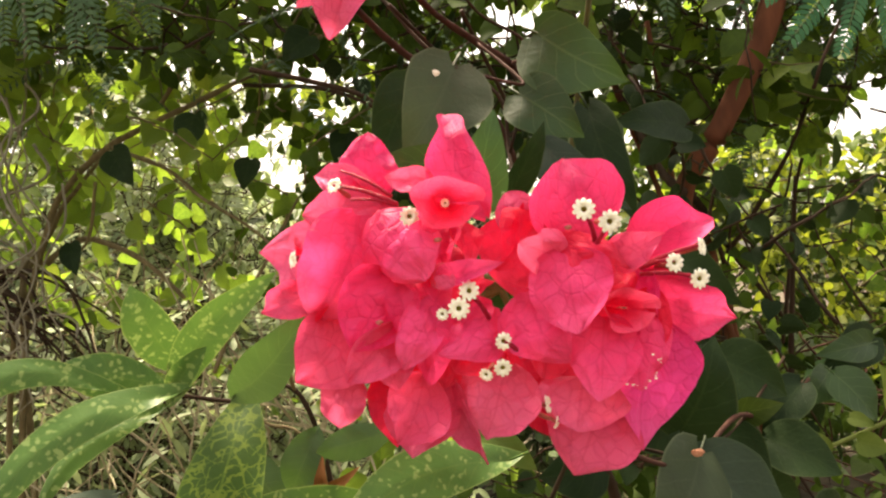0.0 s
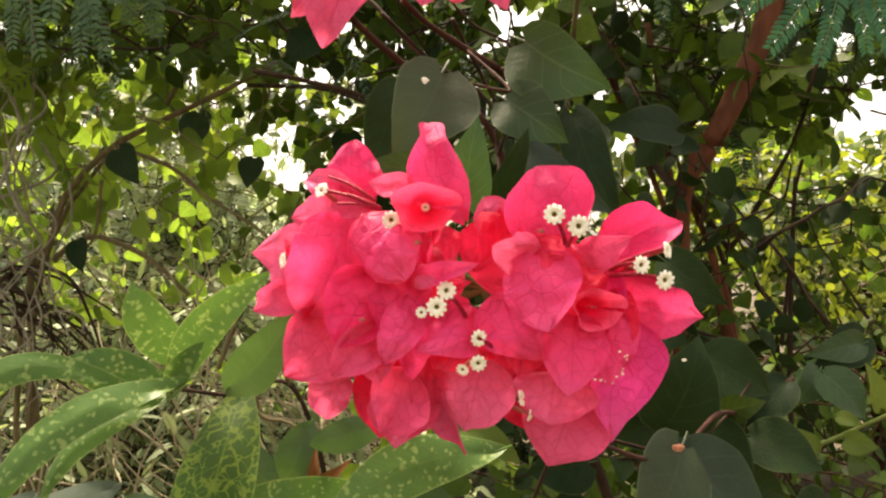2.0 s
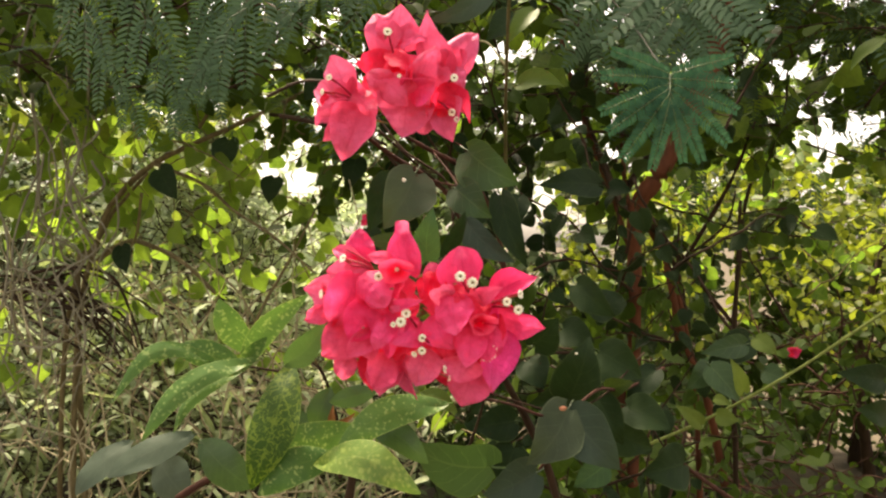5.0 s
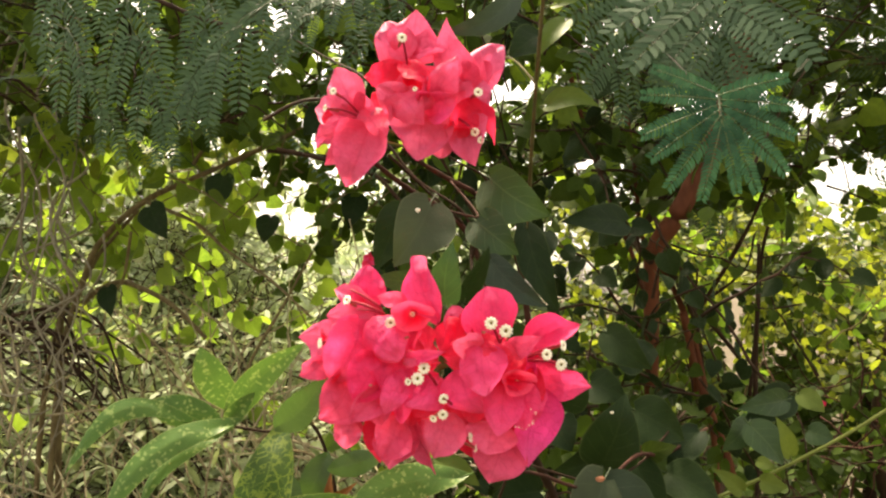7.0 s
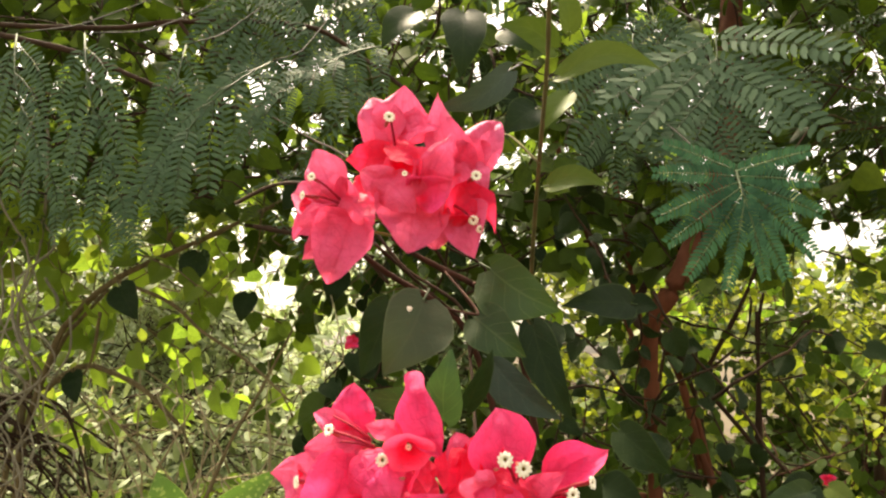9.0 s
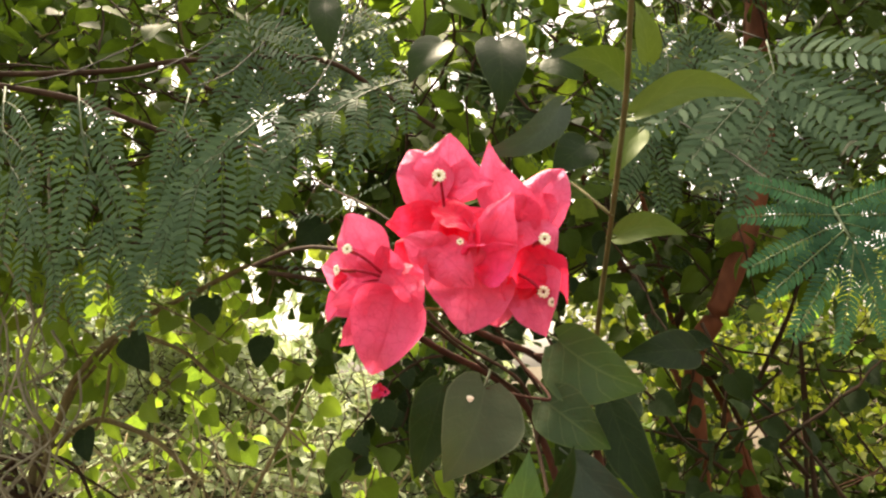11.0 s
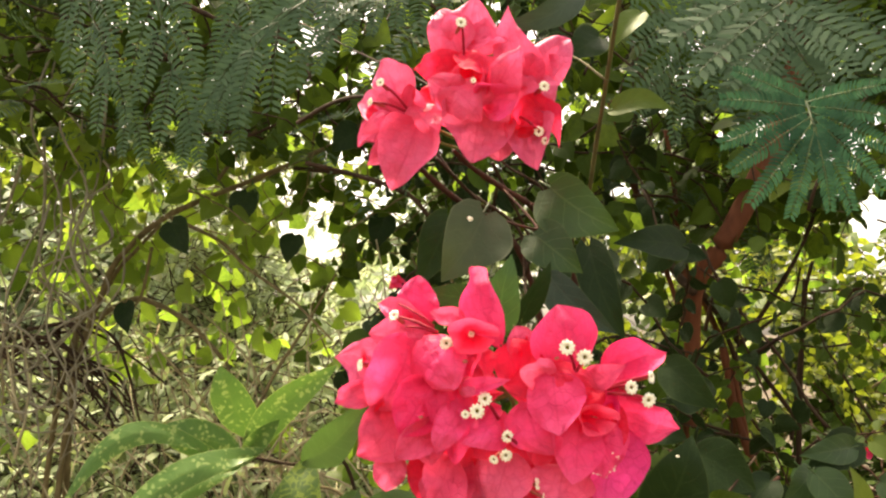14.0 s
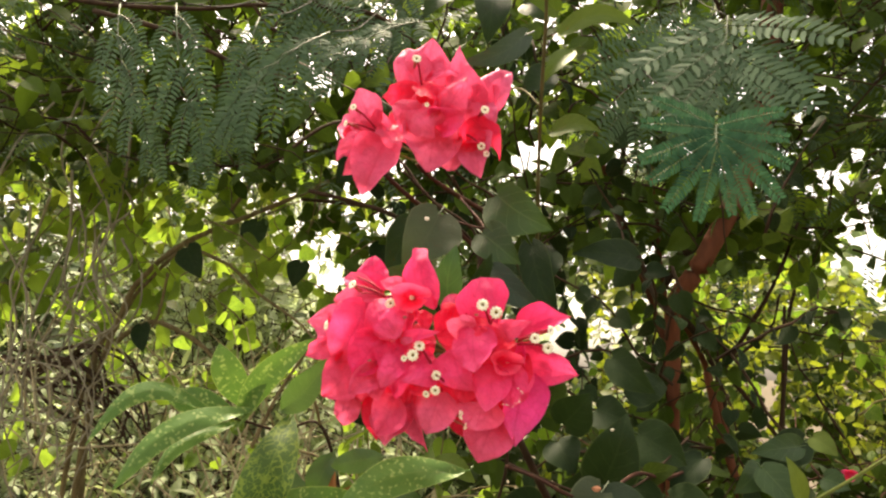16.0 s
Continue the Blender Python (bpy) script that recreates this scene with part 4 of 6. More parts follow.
bract(up, (-0.0509, 0.3540, 1.5584), (-0.0539, 0.3520, 1.5291), 0.0384, 4, 1, 0, 0.1, 0.05, 0, 0)
bract(up, (-0.0162, 0.3340, 1.5831), (-0.0318, 0.3360, 1.6158), 0.0281, 4, 0, -10, 0.16, 0.08, 0, 0)
bract(up, (-0.0108, 0.3360, 1.5836), (-0.0086, 0.3360, 1.6198), 0.0349, 4, 0, 4, 0.14, 0.08, 0, 0)
bract(up, (-0.0117, 0.3340, 1.5887), (0.0136, 0.3320, 1.5906), 0.0240, 4, 1, -10, 0.2, 0.1, 0, 0)
bract(up, (-0.0131, 0.3300, 1.5748), (-0.0445, 0.3340, 1.5749), 0.0213, 1, 0, -12, 0.2, 0.1, 0, 0.08)
bract(up, (-0.0162, 0.3260, 1.5800), (0.0150, 0.3140, 1.5672), 0.0187, 1, 1, -26, 0.2, 0.12, 0, -0.2)
bract(up, (0.0066, 0.3260, 1.5472), (0.0218, 0.3140, 1.5813), 0.0213, 2, 0, 28, 0.28, 0.08, 0, 0.15)
bract(up, (-0.0081, 0.3260, 1.5481), (-0.0071, 0.3220, 1.5828), 0.0254, 1, 1, -6, 0.3, 0.04, 0, 0)
bract(up, (-0.0115, 0.3260, 1.5498), (-0.0330, 0.3200, 1.5640), 0.0215, 2, 1, -18, 0.22, 0.1, 0, 0)
bract(up, (-0.0230, 0.3200, 1.5578), (-0.0026, 0.3100, 1.5372), 0.0236, 2, 1, 10, -0.24, 0.12, 0, 0.1)
bract(up, (0.0000, 0.3240, 1.5482), (0.0214, 0.3140, 1.5557), 0.0219, 0, 1, 24, 0.2, 0.1, 0, 0.1)
bract(up, (0.0015, 0.3240, 1.5777), (-0.0045, 0.3100, 1.5445), 0.0199, 2, 0, -28, -0.2, 0.1, 0, 0.15)
bract(up, (-0.0015, 0.3340, 1.5532), (-0.0058, 0.3300, 1.5154), 0.0412, 4, 1, 0, 0.14, 0.08, 0, 0)
bract(up, (0.0086, 0.3380, 1.5470), (0.0109, 0.3340, 1.5185), 0.0302, 4, 1, 10, 0.14, 0.08, 0, 0)
bract(up, (0.0285, 0.3380, 1.5658), (0.0137, 0.3400, 1.6166), 0.0257, 4, 2, -8, 0.2, 0.06, 0, 0.1)
bract(up, (0.0306, 0.3380, 1.5664), (0.0538, 0.3420, 1.6027), 0.0271, 4, 0, 10, 0.18, 0.08, 0, 0.06)
bract(up, (0.0261, 0.3360, 1.5709), (0.0404, 0.3320, 1.5494), 0.0247, 4, 1, 0, 0.2, 0.08, 0, 0)
bract(up, (0.0317, 0.3440, 1.5876), (0.0278, 0.3420, 1.5618), 0.0273, 4, 1, 0, 0.14, 0.08, 0, 0)
bract(up, (0.0193, 0.3320, 1.5483), (0.0487, 0.3300, 1.5324), 0.0245, 1, 0, -8, 0.2, 0.08, 0, 0)
bract(up, (0.0206, 0.3320, 1.5448), (0.0342, 0.3300, 1.5116), 0.0272, 4, 0, 6, 0.16, 0.1, 0, 0.06)
bract(up, (0.0329, 0.3300, 1.5525), (0.0165, 0.3260, 1.5294), 0.0198, 1, 1, -18, 0.2, 0.1, 0, 0)
bract(up, (-0.0490, 0.3420, 1.5500), (-0.0652, 0.3440, 1.5824), 0.0280, 4, 1, -6, 0.2, 0.08, 0, 0)
bract(up, (-0.0475, 0.3420, 1.5464), (-0.0838, 0.3500, 1.5587), 0.0241, 4, 0, -16, 0.22, 0.08, 0, 0)
bract(up, (-0.0438, 0.3360, 1.5465), (-0.0746, 0.3300, 1.5367), 0.0173, 2, 0, 20, -0.2, 0.14, 0, 0.1)
bract(up, (-0.0565, 0.3460, 1.5424), (-0.0787, 0.3460, 1.5277), 0.0192, 4, 1, 0, 0.2, 0.08, 0, 0)
bract(up, (-0.0490, 0.3380, 1.5505), (-0.0342, 0.3360, 1.5499), 0.0202, 4, 0, 0, 0.2, 0.08, 0, 0)
bract(up, (-0.0446, 0.3360, 1.5507), (-0.0253, 0.3300, 1.5306), 0.0220, 2, 1, 12, -0.16, 0.12, 0, 0)
bract(up, (-0.0401, 0.3340, 1.5384), (-0.0535, 0.3280, 1.4990), 0.0358, 2, 1, -6, 0.14, 0.1, 0, 0.04)
bract(up, (-0.0509, 0.3380, 1.5344), (-0.0694, 0.3360, 1.5129), 0.0175, 2, 0, -24, 0.3, 0.08, 0, 0)
bract(up, (-0.0638, 0.3460, 1.5568), (-0.0529, 0.3460, 1.5352), 0.0241, 1, 1, 0, 0.2, 0.08, 0, 0)
broad_leaf(bl, (0.0022, 0.3520, 1.4887), (-0.0208, 0.3360, 1.4445), 0.0430, ASHEN, -20, 0.3, 0.1, 0.08, 0.04)
broad_leaf(bl, (-0.0213, 0.3850, 1.4892), (-0.0381, 0.3700, 1.4418), 0.0288, DARK, -10, 0.2, 0.08, 0, 0)
broad_leaf(bl, (0.0454, 0.3750, 1.5103), (0.0872, 0.3600, 1.4821), 0.0403, MIDDARK, 12, 0.22, 0.1, -0.22, -0.06)
broad_leaf(bl, (0.0349, 0.3700, 1.4785), (0.0637, 0.3520, 1.4538), 0.0312, MIDDARK, 12, 0.2, 0.1, 0, 0)
broad_leaf(bl, (0.0149, 0.3180, 1.4199), (0.0196, 0.3080, 1.4586), 0.0220, MID, 10, 0.25, 0.08, 0, 0.06)
broad_leaf(bl, (0.0006, 0.2860, 1.4333), (-0.0255, 0.2800, 1.4356), 0.0162, MID, -20, 0.2, 0.1, 0, 0)
broad_leaf(bl, (0.0277, 0.3450, 1.4244), (0.0440, 0.3350, 1.4580), 0.0164, DARK, 35, 0.3, 0.06, 0, 0.05)
broad_leaf(bl, (0.0456, 0.3520, 1.4493), (0.0831, 0.3380, 1.4178), 0.0224, SLATE, 14, 0.2, 0.1, -0.15, -0.08)
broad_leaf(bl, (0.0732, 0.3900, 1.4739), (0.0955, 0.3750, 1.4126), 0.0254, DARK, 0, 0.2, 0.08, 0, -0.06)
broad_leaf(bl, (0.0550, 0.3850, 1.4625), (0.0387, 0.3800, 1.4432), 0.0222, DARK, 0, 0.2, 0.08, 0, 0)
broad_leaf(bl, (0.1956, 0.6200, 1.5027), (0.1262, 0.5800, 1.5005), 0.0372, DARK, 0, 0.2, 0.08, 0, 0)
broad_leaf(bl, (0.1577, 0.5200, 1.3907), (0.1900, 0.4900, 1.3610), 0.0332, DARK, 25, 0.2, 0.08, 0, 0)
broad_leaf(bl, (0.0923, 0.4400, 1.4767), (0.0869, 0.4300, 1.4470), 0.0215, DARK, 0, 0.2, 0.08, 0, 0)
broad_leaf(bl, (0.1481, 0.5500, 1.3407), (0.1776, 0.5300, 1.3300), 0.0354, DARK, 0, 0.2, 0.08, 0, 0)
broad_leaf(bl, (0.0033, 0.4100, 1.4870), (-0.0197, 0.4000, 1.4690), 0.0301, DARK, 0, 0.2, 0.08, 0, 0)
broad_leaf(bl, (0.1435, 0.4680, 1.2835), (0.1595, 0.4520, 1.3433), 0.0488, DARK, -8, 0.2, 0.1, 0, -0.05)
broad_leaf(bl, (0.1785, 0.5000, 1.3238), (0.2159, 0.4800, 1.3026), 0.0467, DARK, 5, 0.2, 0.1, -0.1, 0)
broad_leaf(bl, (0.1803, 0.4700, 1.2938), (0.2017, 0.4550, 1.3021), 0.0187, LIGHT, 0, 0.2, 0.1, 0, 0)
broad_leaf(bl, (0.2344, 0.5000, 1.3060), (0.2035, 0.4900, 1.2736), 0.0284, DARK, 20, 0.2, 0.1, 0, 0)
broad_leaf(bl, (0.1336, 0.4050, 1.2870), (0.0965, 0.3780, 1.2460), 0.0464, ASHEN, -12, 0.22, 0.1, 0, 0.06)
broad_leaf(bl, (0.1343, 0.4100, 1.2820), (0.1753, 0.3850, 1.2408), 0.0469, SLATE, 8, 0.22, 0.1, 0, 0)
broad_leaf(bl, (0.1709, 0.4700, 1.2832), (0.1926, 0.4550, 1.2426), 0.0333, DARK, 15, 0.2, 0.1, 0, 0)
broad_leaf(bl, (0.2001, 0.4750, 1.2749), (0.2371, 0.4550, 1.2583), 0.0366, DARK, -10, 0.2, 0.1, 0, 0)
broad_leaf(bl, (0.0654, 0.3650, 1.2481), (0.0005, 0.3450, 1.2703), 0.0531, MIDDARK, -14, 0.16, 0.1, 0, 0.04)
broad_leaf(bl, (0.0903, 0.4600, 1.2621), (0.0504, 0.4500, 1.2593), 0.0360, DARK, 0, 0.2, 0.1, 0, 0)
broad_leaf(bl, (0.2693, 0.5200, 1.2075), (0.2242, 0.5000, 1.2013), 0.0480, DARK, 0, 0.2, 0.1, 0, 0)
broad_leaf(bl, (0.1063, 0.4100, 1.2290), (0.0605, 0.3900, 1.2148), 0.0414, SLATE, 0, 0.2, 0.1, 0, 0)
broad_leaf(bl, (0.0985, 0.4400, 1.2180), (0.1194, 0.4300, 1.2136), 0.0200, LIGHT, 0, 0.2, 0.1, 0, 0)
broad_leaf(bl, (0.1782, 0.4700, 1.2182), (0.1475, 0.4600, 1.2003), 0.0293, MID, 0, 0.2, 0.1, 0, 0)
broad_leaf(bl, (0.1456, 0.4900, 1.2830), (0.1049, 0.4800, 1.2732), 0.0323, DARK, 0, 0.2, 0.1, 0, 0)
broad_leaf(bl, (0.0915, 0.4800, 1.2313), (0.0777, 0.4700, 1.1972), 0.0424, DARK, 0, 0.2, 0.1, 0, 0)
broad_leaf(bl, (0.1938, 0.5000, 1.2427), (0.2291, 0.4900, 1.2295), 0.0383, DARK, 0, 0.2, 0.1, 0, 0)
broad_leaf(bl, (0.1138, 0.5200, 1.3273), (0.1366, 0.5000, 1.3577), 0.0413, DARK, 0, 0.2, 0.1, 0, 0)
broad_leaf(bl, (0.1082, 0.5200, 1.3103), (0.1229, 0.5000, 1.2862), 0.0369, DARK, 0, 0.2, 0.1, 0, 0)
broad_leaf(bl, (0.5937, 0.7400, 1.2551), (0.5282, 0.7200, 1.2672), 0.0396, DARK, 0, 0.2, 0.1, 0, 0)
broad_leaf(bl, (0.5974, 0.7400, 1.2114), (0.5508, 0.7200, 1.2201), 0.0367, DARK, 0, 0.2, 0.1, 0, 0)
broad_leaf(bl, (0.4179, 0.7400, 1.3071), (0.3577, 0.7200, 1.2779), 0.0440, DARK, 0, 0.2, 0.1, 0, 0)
broad_leaf(bl, (0.3601, 0.7400, 1.2746), (0.3889, 0.7200, 1.2421), 0.0411, MID, 0, 0.2, 0.1, 0, 0)
broad_leaf(bl, (0.0322, 0.4700, 1.7351), (0.0293, 0.4500, 1.6738), 0.0375, DARK, 0, 0.2, 0.1, 0, 0)
broad_leaf(bl, (0.0622, 0.4000, 1.6564), (0.0082, 0.3800, 1.6215), 0.0211, SLATE, -20, 0.2, 0.12, 0, 0.1)
broad_leaf(bl, (0.0646, 0.4400, 1.7062), (0.0838, 0.4300, 1.6848), 0.0284, DARK, 0, 0.2, 0.1, 0, 0)
broad_leaf(bl, (0.0840, 0.3250, 1.6390), (0.0498, 0.3100, 1.6480), 0.0183, SHADY, -15, 0.25, 0.1, 0, -0.1)
broad_leaf(bl, (0.0880, 0.3250, 1.6211), (0.1397, 0.3000, 1.6155), 0.0180, SHADY, 10, 0.25, 0.12, 0, 0.14)
broad_leaf(bl, (0.0977, 0.3600, 1.6227), (0.0770, 0.3500, 1.5955), 0.0175, SHADY, 20, 0.3, 0.08, 0, 0)
broad_leaf(bl, (0.0893, 0.4000, 1.5715), (0.1248, 0.3800, 1.5670), 0.0185, SHADY, 0, 0.25, 0.1, 0, 0.1)
broad_leaf(bl, (-0.0103, 0.5000, 1.7522), (-0.0366, 0.4800, 1.7125), 0.0303, DARK, 0, 0.2, 0.1, 0, 0)
broad_leaf(bl, (-0.0930, 0.4500, 1.7656), (-0.0880, 0.4400, 1.7180), 0.0240, DARK, 0, 0.2, 0.1, 0, 0)
broad_leaf(bl, (0.0890, 0.4700, 1.6515), (0.0623, 0.4600, 1.6293), 0.0303, DARK, 0, 0.2, 0.1, 0, 0)
broad_leaf(bl, (0.0892, 0.3000, 1.6390), (0.0836, 0.2900, 1.6647), 0.0146, SHADY, 20, 0.25, 0.1, 0, 0)
funnel(low, (0.0005, 0.2260, 1.4149), 0.0094, 2, -3, 1)
funnel(low, (0.0563, 0.2290, 1.3811), 0.0082, 18, 0, 1)
stem("flower_stalk", low, [(-0.0157, 0.2420, 1.4155), (-0.0266, 0.2427, 1.4199), (-0.0376, 0.2475, 1.4224)], 0.0008, 0.0006, STALK)
stem("flower_stalk", low, [(-0.0179, 0.2460, 1.4183), (-0.0271, 0.2480, 1.4242), (-0.0363, 0.2540, 1.4281)], 0.0006, 0.0004, STALK)
stem("flower_stalk", low, [(-0.0153, 0.2420, 1.4147), (-0.0234, 0.2420, 1.4170), (-0.0316, 0.2460, 1.4174)], 0.0006, 0.0004, STALK)
stem("flower_stalk", low, [(0.0467, 0.2320, 1.4000), (0.0443, 0.2267, 1.4066), (0.0419, 0.2255, 1.4113)], 0.0008, 0.0006, STALK)
stem("flower_stalk", low, [(0.0455, 0.2320, 1.3988), (0.0473, 0.2268, 1.4041), (0.0491, 0.2255, 1.4074)], 0.0008, 0.0006, STALK)
stem("flower_stalk", low, [(0.0620, 0.2400, 1.3935), (0.0668, 0.2360, 1.3956), (0.0717, 0.2360, 1.3958)], 0.0008, 0.0006, STALK)
stem("flower_stalk", low, [(0.0620, 0.2400, 1.3915), (0.0702, 0.2355, 1.3920), (0.0785, 0.2350, 1.3906)], 0.0008, 0.0006, STALK)
stem("flower_stalk", low, [(0.0634, 0.2420, 1.3942), (0.0718, 0.2372, 1.3984), (0.0801, 0.2365, 1.4007)], 0.0008, 0.0006, STALK)
stem("flower_stalk", low, [(-0.0350, 0.2460, 1.3969), (-0.0440, 0.2495, 1.3987), (-0.0531, 0.2570, 1.3984)], 0.0008, 0.0006, STALK)
stem("flower_stalk", low, [(0.0133, 0.2360, 1.3785), (0.0102, 0.2307, 1.3836), (0.0071, 0.2295, 1.3867)], 0.0008, 0.0006, STALK)
stem("flower_stalk", low, [(0.0232, 0.2360, 1.3664), (0.0205, 0.2312, 1.3700), (0.0177, 0.2305, 1.3717)], 0.0008, 0.0006, STALK)
stem("flower_stalk", up, [(-0.0459, 0.3360, 1.5466), (-0.0568, 0.3318, 1.5500), (-0.0678, 0.3315, 1.5514)], 0.0008, 0.0006, STALK)
stem("flower_stalk", up, [(-0.0466, 0.3360, 1.5487), (-0.0537, 0.3258, 1.5551), (-0.0608, 0.3195, 1.5595)], 0.0008, 0.0006, STALK)
stem("flower_stalk", up, [(-0.0459, 0.3360, 1.5452), (-0.0536, 0.3330, 1.5450), (-0.0613, 0.3340, 1.5429)], 0.0006, 0.0004, STALK)
stem("flower_stalk", up, [(-0.0127, 0.3250, 1.5782), (-0.0130, 0.3090, 1.5833), (-0.0133, 0.2970, 1.5864)], 0.0008, 0.0006, STALK)
stem("flower_stalk", up, [(0.0206, 0.3260, 1.5436), (0.0268, 0.3213, 1.5389), (0.0330, 0.3205, 1.5322)], 0.0008, 0.0006, STALK)
stem("flower_stalk", up, [(0.0282, 0.3300, 1.5554), (0.0315, 0.3198, 1.5574), (0.0348, 0.3135, 1.5574)], 0.0008, 0.0006, STALK)
flower(low, (0.0416, 0.2240, 1.4118), 6.9, -5, 5)
flower(low, (0.0493, 0.2240, 1.4079), 7.2, 8, -5)
flower(low, (-0.0111, 0.2320, 1.4109), 6.2, 10, 0)
flower(low, (0.0715, 0.2350, 1.3952), 6.2, 15, 5)
flower(low, (0.0789, 0.2340, 1.3901), 6.6, 15, -5)
flower(low, (0.0802, 0.2360, 1.4001), 5.8, 50, 10)
flower(low, (-0.0538, 0.2570, 1.3978), 6.2, -55, 5)
flower(low, (-0.0373, 0.2470, 1.4224), 6.0, -35, 25)
flower(low, (0.0038, 0.2280, 1.3823), 6.8, 0, 0)
flower(low, (0.0070, 0.2290, 1.3877), 6.4, 5, 10)
flower(low, (-0.0013, 0.2300, 1.3804), 4.0, -15, -5)
flower(low, (0.0174, 0.2300, 1.3719), 5.6, 20, -5)
flower(low, (0.0171, 0.2310, 1.3635), 5.8, 5, -20)
flower(low, (0.0119, 0.2330, 1.3611), 4.4, -20, -20)
flower(low, (0.0317, 0.2390, 1.3505), 5.5, 65, 10)
flower(low, (0.0347, 0.2400, 1.3447), 5.0, 65, -20)
# Undersized flowers added as the dark greenish eyes of the two horns.
flower(low, (-0.0002, 0.2395, 1.4154), 3.0, 2, -3)
flower(low, (0.0572, 0.2420, 1.3804), 2.8, 18, 0)
flower(up, (-0.0139, 0.2960, 1.5877), 6.6, 15, 5)
flower(up, (-0.0617, 0.3190, 1.5597), 5.6, -20, 5)
flower(up, (-0.0694, 0.3310, 1.5514), 5.8, -50, 0)
flower(up, (0.0348, 0.3130, 1.5576), 6.4, 15, 0)
flower(up, (0.0330, 0.3200, 1.5328), 6.2, 10, -5)
flower(up, (0.0369, 0.3210, 1.5276), 5.0, 15, -10)
flower(up, (-0.0060, 0.3050, 1.5574), 3.4, 0, 0)
leaf(bl, (0.1822, 0.6000, 1.3571), (0.2356, 0.6200, 1.3662), 0.0377, 0, 0.06, 0.1, DARK)
stem("branch", boug, [(-0.0605, 0.3750, 1.5411), (-0.0441, 0.4000, 1.5265), (-0.0212, 0.4200, 1.5102), (0.0096, 0.4300, 1.4924), (0.0309, 0.4400, 1.4704), (0.0496, 0.4600, 1.4162), (0.0619, 0.4800, 1.3456)], 0.0018, 0.0026, REDTWIG)
stem("branch", boug, [(-0.0192, 0.3700, 1.5324), (-0.0062, 0.3800, 1.5227), (0.0140, 0.3950, 1.5129), (0.0340, 0.4100, 1.5042), (0.0507, 0.4200, 1.4881), (0.0704, 0.4400, 1.4517), (0.0827, 0.4700, 1.3929)], 0.0016, 0.0026, REDTWIG)
stem("branch", boug, [(0.0340, 0.4100, 1.5042), (0.0459, 0.3850, 1.5040), (0.0471, 0.3780, 1.5092)], 0.0009, 0.0008, REDTWIG)
stem("branch", boug, [(0.0140, 0.3950, 1.5129), (0.0352, 0.3600, 1.4833), (0.0291, 0.3550, 1.4809), (0.0027, 0.3520, 1.4875)], 0.0009, 0.0008, REDTWIG)
stem("branch", boug, [(-0.2734, 0.9500, 1.6456), (-0.1955, 0.9500, 1.6288), (-0.1181, 0.9500, 1.6043), (-0.0722, 0.9500, 1.5573)], 0.0035, 0.0030, BARK)
stem("branch", boug, [(0.0595, 0.3300, 1.3119), (0.0819, 0.3600, 1.3009), (0.1113, 0.3900, 1.2849), (0.1348, 0.4100, 1.2834), (0.1664, 0.4400, 1.2979), (0.2002, 0.4800, 1.2908), (0.2481, 0.5200, 1.3053)], 0.0012, 0.0016, REDTWIG)
stem("branch", boug, [(0.1348, 0.4100, 1.2834), (0.1278, 0.4300, 1.2464), (0.1091, 0.4400, 1.2181), (0.1023, 0.4500, 1.1891)], 0.0012, 0.0014, REDTWIG)
stem("branch", boug, [(0.2676, 0.5200, 1.2063), (0.2994, 0.5400, 1.1807), (0.3414, 0.5600, 1.1505)], 0.0022, 0.0026, REDTWIG)
stem("branch", boug, [(-0.1906, 0.4600, 1.2085), (-0.2079, 0.4500, 1.2023), (-0.2343, 0.4500, 1.1854)], 0.0036, 0.0040, REDTWIG)
stem("branch", boug, [(0.0357, 0.3000, 1.3668), (0.0331, 0.3400, 1.4047), (0.0317, 0.4000, 1.4523), (0.0262, 0.4100, 1.4875), (-0.0127, 0.4200, 1.5166), (-0.0372, 0.4300, 1.5467), (-0.0605, 0.4500, 1.5729)], 0.0011, 0.0012, BARK)
stem("branch", boug, [(0.0317, 0.4000, 1.4523), (0.0454, 0.4100, 1.5100), (0.0154, 0.4000, 1.5305), (-0.0068, 0.3600, 1.5478)], 0.0011, 0.0007, BARK)
stem("branch", boug, [(0.0401, 0.4200, 1.2262), (0.0601, 0.3600, 1.3113), (0.0442, 0.2900, 1.3564)], 0.0014, 0.0008, BARK)
stem("branch", boug, [(0.0614, 0.3800, 1.3067), (0.1224, 0.4200, 1.2816), (0.1419, 0.4200, 1.2836), (0.1781, 0.4600, 1.2914), (0.2227, 0.5000, 1.3241)], 0.0010, 0.0010, BARK)
stem("branch", boug, [(0.1781, 0.4600, 1.2914), (0.2093, 0.5000, 1.2833), (0.2574, 0.5200, 1.2128), (0.3222, 0.5600, 1.1743)], 0.0009, 0.0011, BARK)
stem("branch", boug, [(0.0811, 0.5200, 1.4487), (0.0818, 0.4800, 1.4936), (0.0784, 0.4200, 1.5303), (0.0756, 0.3450, 1.5763), (0.0749, 0.2950, 1.6147), (0.0729, 0.2650, 1.6396), (0.0715, 0.2350, 1.6711)], 0.0017, 0.0012, VINE)
stem("branch", boug, [(0.0755, 0.3450, 1.5727), (0.0613, 0.4000, 1.6083), (0.0422, 0.4200, 1.6148)], 0.0009, 0.0008, VINE)
stem("branch", boug, [(-0.0030, 0.3600, 1.5298), (-0.0192, 0.3600, 1.5594), (-0.0619, 0.4200, 1.6034), (-0.0999, 0.4800, 1.6357), (-0.1948, 0.6000, 1.7159)], 0.0008, 0.0008, BARK)
